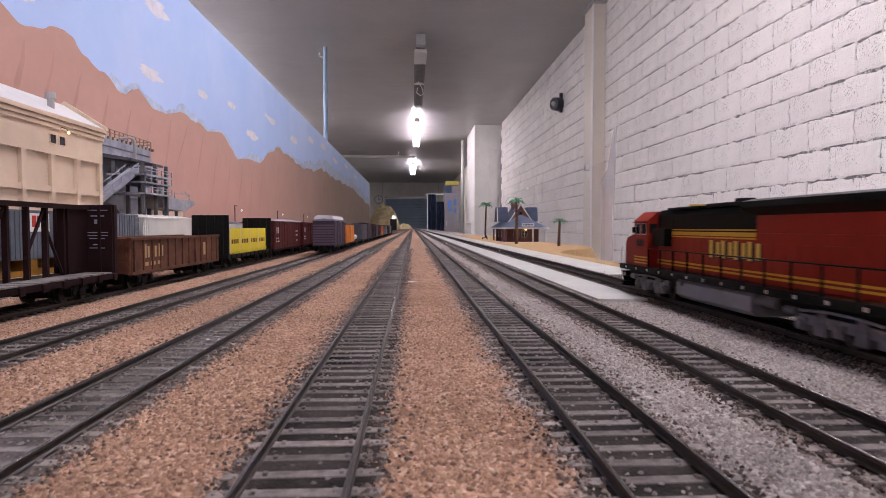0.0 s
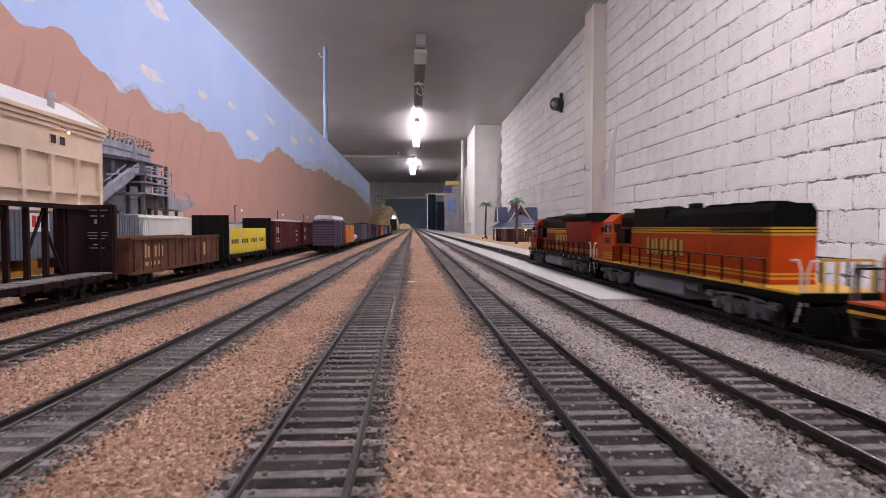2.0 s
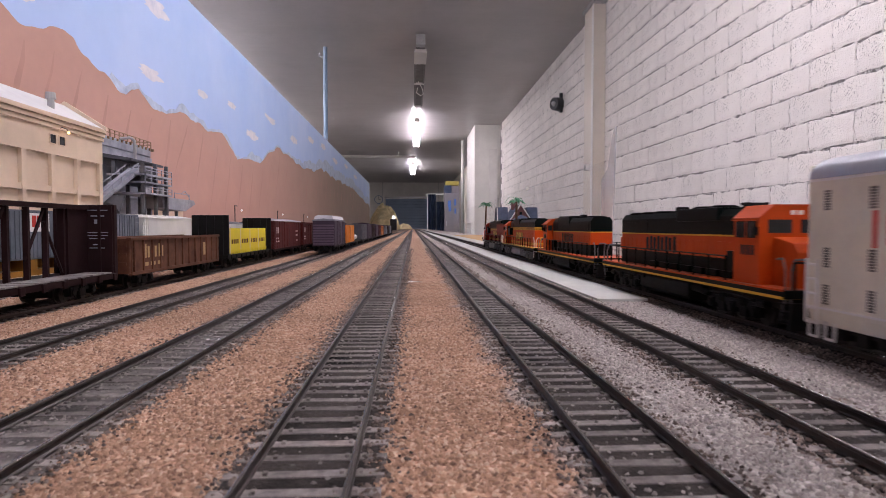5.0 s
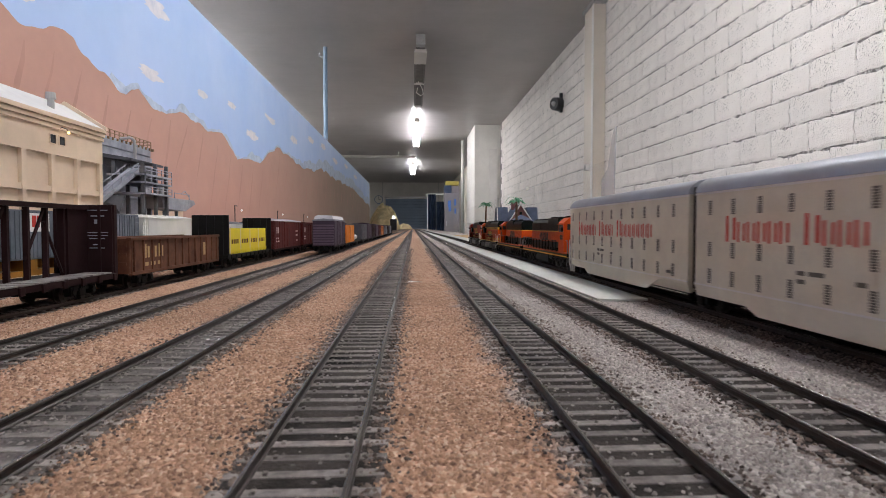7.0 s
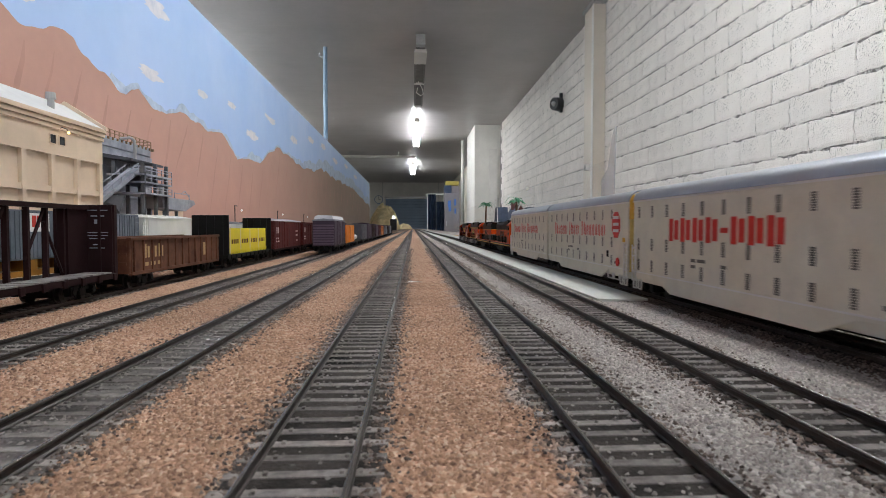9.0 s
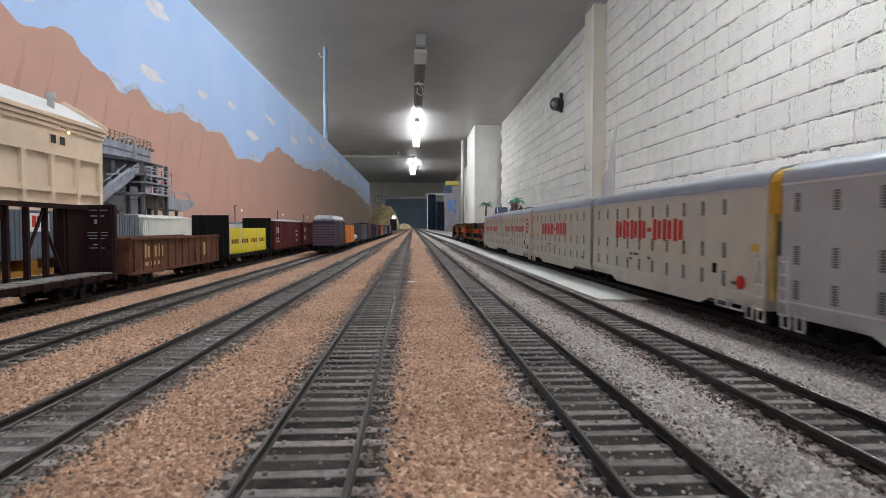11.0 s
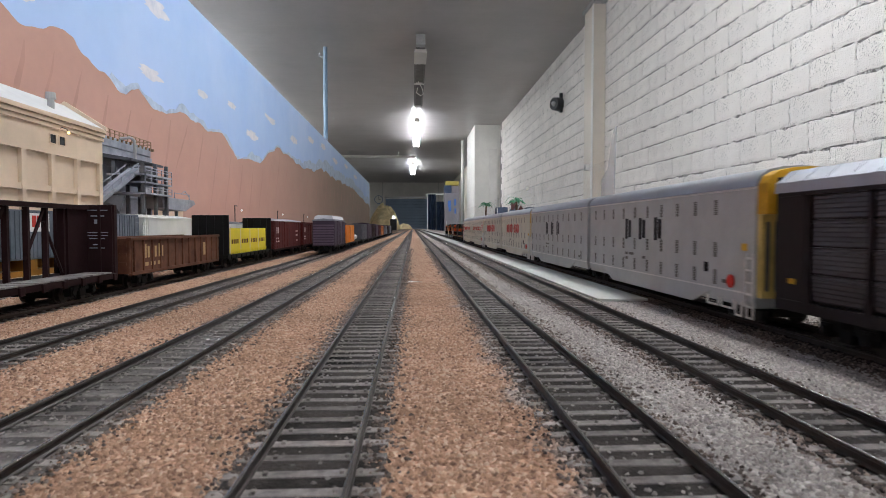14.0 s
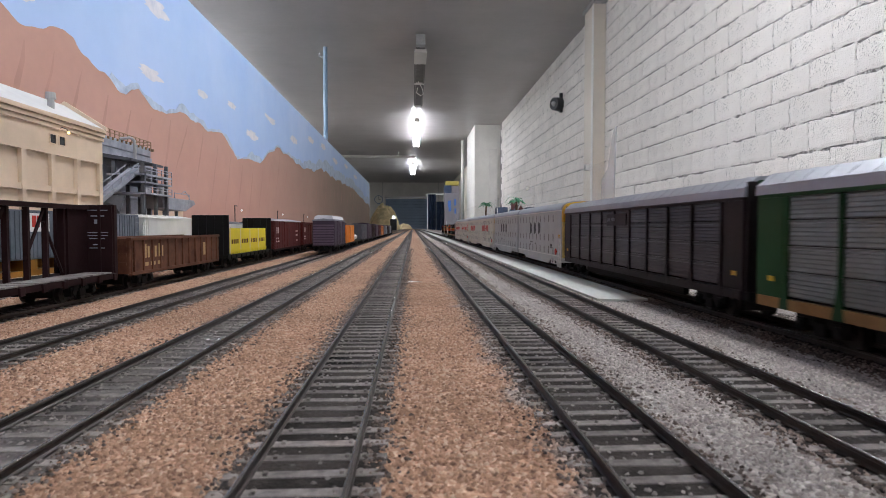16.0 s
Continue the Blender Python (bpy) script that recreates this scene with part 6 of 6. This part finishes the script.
setting(solid("wall_seam", M_METAL, [(-2.13, -2.09, FAR_Y - 0.03, FAR_Y, FLOOR_Z, CEIL_Z), (1.75, 1.79, FAR_Y - 0.03, FAR_Y, FLOOR_Z, CEIL_Z)]), "steel studs beside the roller door", "trim")
pipe_ = thing("wall_conduit", "thin dark downpipe beside the pilaster", "pipe", "", (1.80, 21.2, FLOOR_Z))
bm = bmesh.new()
rod(bm, (0, 0, 0), (0, 0, CEIL_Z - FLOOR_Z), 0.06, 12)
part("pipe", bm, M_GREYWALL, pipe_, smooth=True)


# ---- pieces of the setting: ties, blocks, ballast ----
def joined(name, mesh, places, material, parent):
    """Many copies of a small mesh in one object."""
    n = len(mesh.vertices)
    co = np.empty(n * 3)
    mesh.vertices.foreach_get("co", co)
    co = co.reshape(-1, 3)
    faces = [tuple(p.vertices) for p in mesh.polygons]
    P = np.array(places)
    V = (P[:, None, :] + co[None]).reshape(-1, 3)
    F = [tuple(i + k * n for i in f) for k in range(len(places)) for f in faces]
    ob = sheet(name, V.tolist(), F, material, parent)
    ob["kind"] = "stuff"
    return ob


rng = np.random.default_rng(4)
TIE_FROM = {"G": 0.14, "H": 0.2, "I": 0.3, "C": 0.08, "A": 0.08, "B": 0.06, "D": 0.08, "E": 0.12}
for key, th in TRACKS.items():
    start = TIE_FROM[key]
    count = {"G": 200, "H": 110, "I": 60, "C": 290, "A": 300, "B": 300, "D": 290, "E": 200}[key]
    for k in range(count):
        ob = new("tie", TIE_DARK if key == "E" else TIE)
        ob.parent = th
        ob.matrix_basis = pose(rng.normal(0, 0.0002), start + k * TIE_STEP + rng.normal(0, 0.00025), 0, 0, 0, rng.normal(0, 0.7))
    rest = np.arange(start + count * TIE_STEP, 10.0, TIE_STEP)
    joined("tie_row", TIE, [(0, y, 0) for y in rest], M_TIEDARK if key == "E" else M_TIE, th)

# concrete blocks of the east wall, in running bond
BL, BH = 0.4140, 0.2032
kinds = []
for k in range(6):
    bm = bmesh.new()
    box(bm, 0, 0.03, 0.004, BL - 0.004, 0.006, BH - 0.006)
    bmesh.ops.subdivide_edges(bm, edges=[e for e in bm.edges if abs((e.verts[0].co - e.verts[1].co).x) < 0.01], cuts=7, use_grid_fill=True)
    for v in bm.verts:
        at = v.co.copy()
        v.co.y += 0.020 * noise.noise(at * 24 + Vector((k * 9, 0, 0)))
        v.co.z += 0.020 * noise.noise(at * 24 + Vector((0, k * 9, 0)))
        if at.x < 0.001:
            rim = min(at.y, BL - at.y, (at.z) * 1.0, BH - at.z)
            v.co.x += 0.004 * noise.noise(at * 15 + Vector((0, 0, k * 7))) + (0.004 if rim < 0.02 else 0)
    me = bpy.data.meshes.new("block")
    bm.to_mesh(me)
    bm.free()
    me.materials.append(M_BLOCK)
    kinds.append(me)
far = []
rows = int((CEIL_Z - FLOOR_Z) / BH) + 1
for r in range(rows):
    z = CEIL_Z - (r + 1) * BH
    if z < FLOOR_Z:
        break
    for c in range(-2, 44):
        y = 0.12 + c * BL + (BL / 2 if r % 2 else 0)
        if y > 17.5:
            continue
        if 2.6 < y < 10.0 and z > 0.1:
            ob = new("block", kinds[int(rng.integers(6))])
            ob.parent = wall_east
            ob.matrix_basis = pose(WALL_X + rng.normal(0, 0.0012), y, z + rng.normal(0, 0.001))
        else:
            far.append((WALL_X, y, z))
joined("block_courses", kinds[0], far, M_BLOCK, wall_east)


def chips(name, x, y, size, z, material, label, g, low=1.0):
    """Loose crushed stone: many small angular chips, one island each."""
    n = len(x)
    base = np.array([(1, 0, 0), (0.2, 0.9, 0), (-0.9, 0.35, 0), (-0.5, -0.8, 0), (0.55, -0.75, 0), (0.42, 0.12, 0.72), (-0.42, -0.12, 0.66)])
    a = g.uniform(0, 2 * np.pi, n)
    c, d = np.cos(a), np.sin(a)
    V = np.empty((n, 7, 3))
    jit = 1 + 0.3 * g.standard_normal((n, 7))
    bx, by = base[:, 0] * jit, base[:, 1] * jit
    V[:, :, 0] = x[:, None] + size[:, None] * (bx * c[:, None] - by * d[:, None])
    V[:, :, 1] = y[:, None] + size[:, None] * (bx * d[:, None] + by * c[:, None])
    V[:, :, 2] = z + low * size[:, None] * base[:, 2] * (0.7 + 0.8 * g.random((n, 7))) + 0.0006 * g.random((n, 1))
    f = np.array([(0, 1, 5), (1, 2, 5), (2, 6, 5), (2, 3, 6), (3, 4, 6), (4, 5, 6), (4, 0, 5)])
    F = (np.arange(n)[:, None, None] * 7 + f[None]).reshape(-1, 3)
    me = bpy.data.meshes.new(name)
    me.vertices.add(n * 7)
    me.vertices.foreach_set("co", V.ravel())
    me.loops.add(F.size)
    me.loops.foreach_set("vertex_index", F.ravel().astype(np.int32))
    me.polygons.add(len(F))
    me.polygons.foreach_set("loop_start", np.arange(0, F.size, 3, dtype=np.int32))
    me.polygons.foreach_set("loop_total", np.full(len(F), 3, dtype=np.int32))
    me.update(calc_edges=True)
    me.validate()
    me.materials.append(material)
    return tagged(new(name, me), label, "ballast", kind="stuff")


def grains(y0, y1, pitch, seed):
    """The ballast between the tracks."""
    g = np.random.default_rng(seed)
    x0, x1 = -0.33, 0.24
    n = int((x1 - x0) * (y1 - y0) / pitch ** 2)
    x, y = g.uniform(x0, x1, n), g.uniform(y0, y1, n)
    keep = np.abs(x / y - 0.05) < 0.86
    for key in RAILS.values():
        keep &= np.abs(x - key) > 0.0139 - 0.0028 * g.random(n)
    keep &= ~((x > 0.1085) & (x < 0.1395) & (y > 0.336))
    keep &= np.abs(x - RAILS["E"]) > 0.0228 - 0.003 * g.random(n)
    x, y = x[keep], y[keep]
    chips("ballast_gravel", x, y, pitch * g.uniform(0.42, 0.74, len(x)), 0.0011, M_GRAIN, "loose crushed tan and grey ballast between the tracks", g, 1.0 if pitch < 0.001 else 0.5)


def track_grains(key, y0, y1, pitch, seed, inside, shoulder):
    """Chips lying between the ties, and the darker ones along the tie ends."""
    g = np.random.default_rng(seed)
    n = int(0.0156 * (y1 - y0) / pitch ** 2 * inside)
    n = max(n, 1)
    y = g.uniform(y0, y1, n)
    x = RAILS[key] + g.uniform(-0.0078, 0.0078, n)
    patch = 0.55 + 0.45 * np.sin(y * 31 + 2 * np.sin(y * 13 + len(key)))
    gap = ((y - TIE_FROM[key]) / TIE_STEP + 0.24) % 1 > 0.46
    keep = g.random(n) < np.where(gap, 0.5 + 0.5 * patch, 0.22 * patch)
    x, y = x[keep], y[keep]
    spilt = np.where(((y - TIE_FROM[key]) / TIE_STEP + 0.24) % 1 > 0.46, 0.0016, 0.0019)
    chips("crib_gravel", x, y, pitch * g.uniform(0.35, 0.62, len(x)), spilt[:, None], M_CRIBGRAIN, "fine grey chips lying between the ties", g)
    n = int(0.02 * (y1 - y0) / pitch ** 2 * shoulder)
    y = g.uniform(y0, y1, n)
    x = RAILS[key] + g.choice((-1.0, 1.0), n) * (0.0104 + np.abs(g.normal(0, 0.0065 if key == "E" else 0.0036, n)))
    chips("shoulder_gravel", x, y, pitch * g.uniform(0.38, 0.66, n), 0.0015, M_SHOULDER, "dark chips along the tie ends", g)


grains(0.07, 0.45, 0.00092, 1)
grains(0.95, 2.4, 0.0022, 3)
grains(0.45, 0.95, 0.0014, 2)
for k, (key, inside, shoulder) in enumerate((("A", 0.12, 0.4), ("B", 0.30, 0.45), ("C", 0.6, 0.4), ("D", 0.35, 0.45), ("G", 0.5, 0.3), ("E", 0.0, 0.9))):
    track_grains(key, 0.07 if key != "G" else 0.14, 0.5, 0.0010, 20 + k, inside, shoulder)
    track_grains(key, 0.5, 1.2, 0.0016, 40 + k, inside, shoulder)


def motions():
    """The train runs away from the camera at an even pace."""
    for car, behind in TRAIN:
        walk(car, [(k * 0.5, pose(RAILS["E"], 0.386 + PACE * k * 0.5 - behind, RAIL_Z)) for k in range(33)])
        for bogie in [o for o in car.children if o.name.startswith("truck")]:
            for axle in [o for o in bogie.children if o.name.startswith("wheelset")]:
                at, turn = axle.location.copy(), math.degrees(PACE / axle["radius"])
                walk(axle, [(k / 30, pose(*at, -turn * k / 30)) for k in range(481)])


motions()
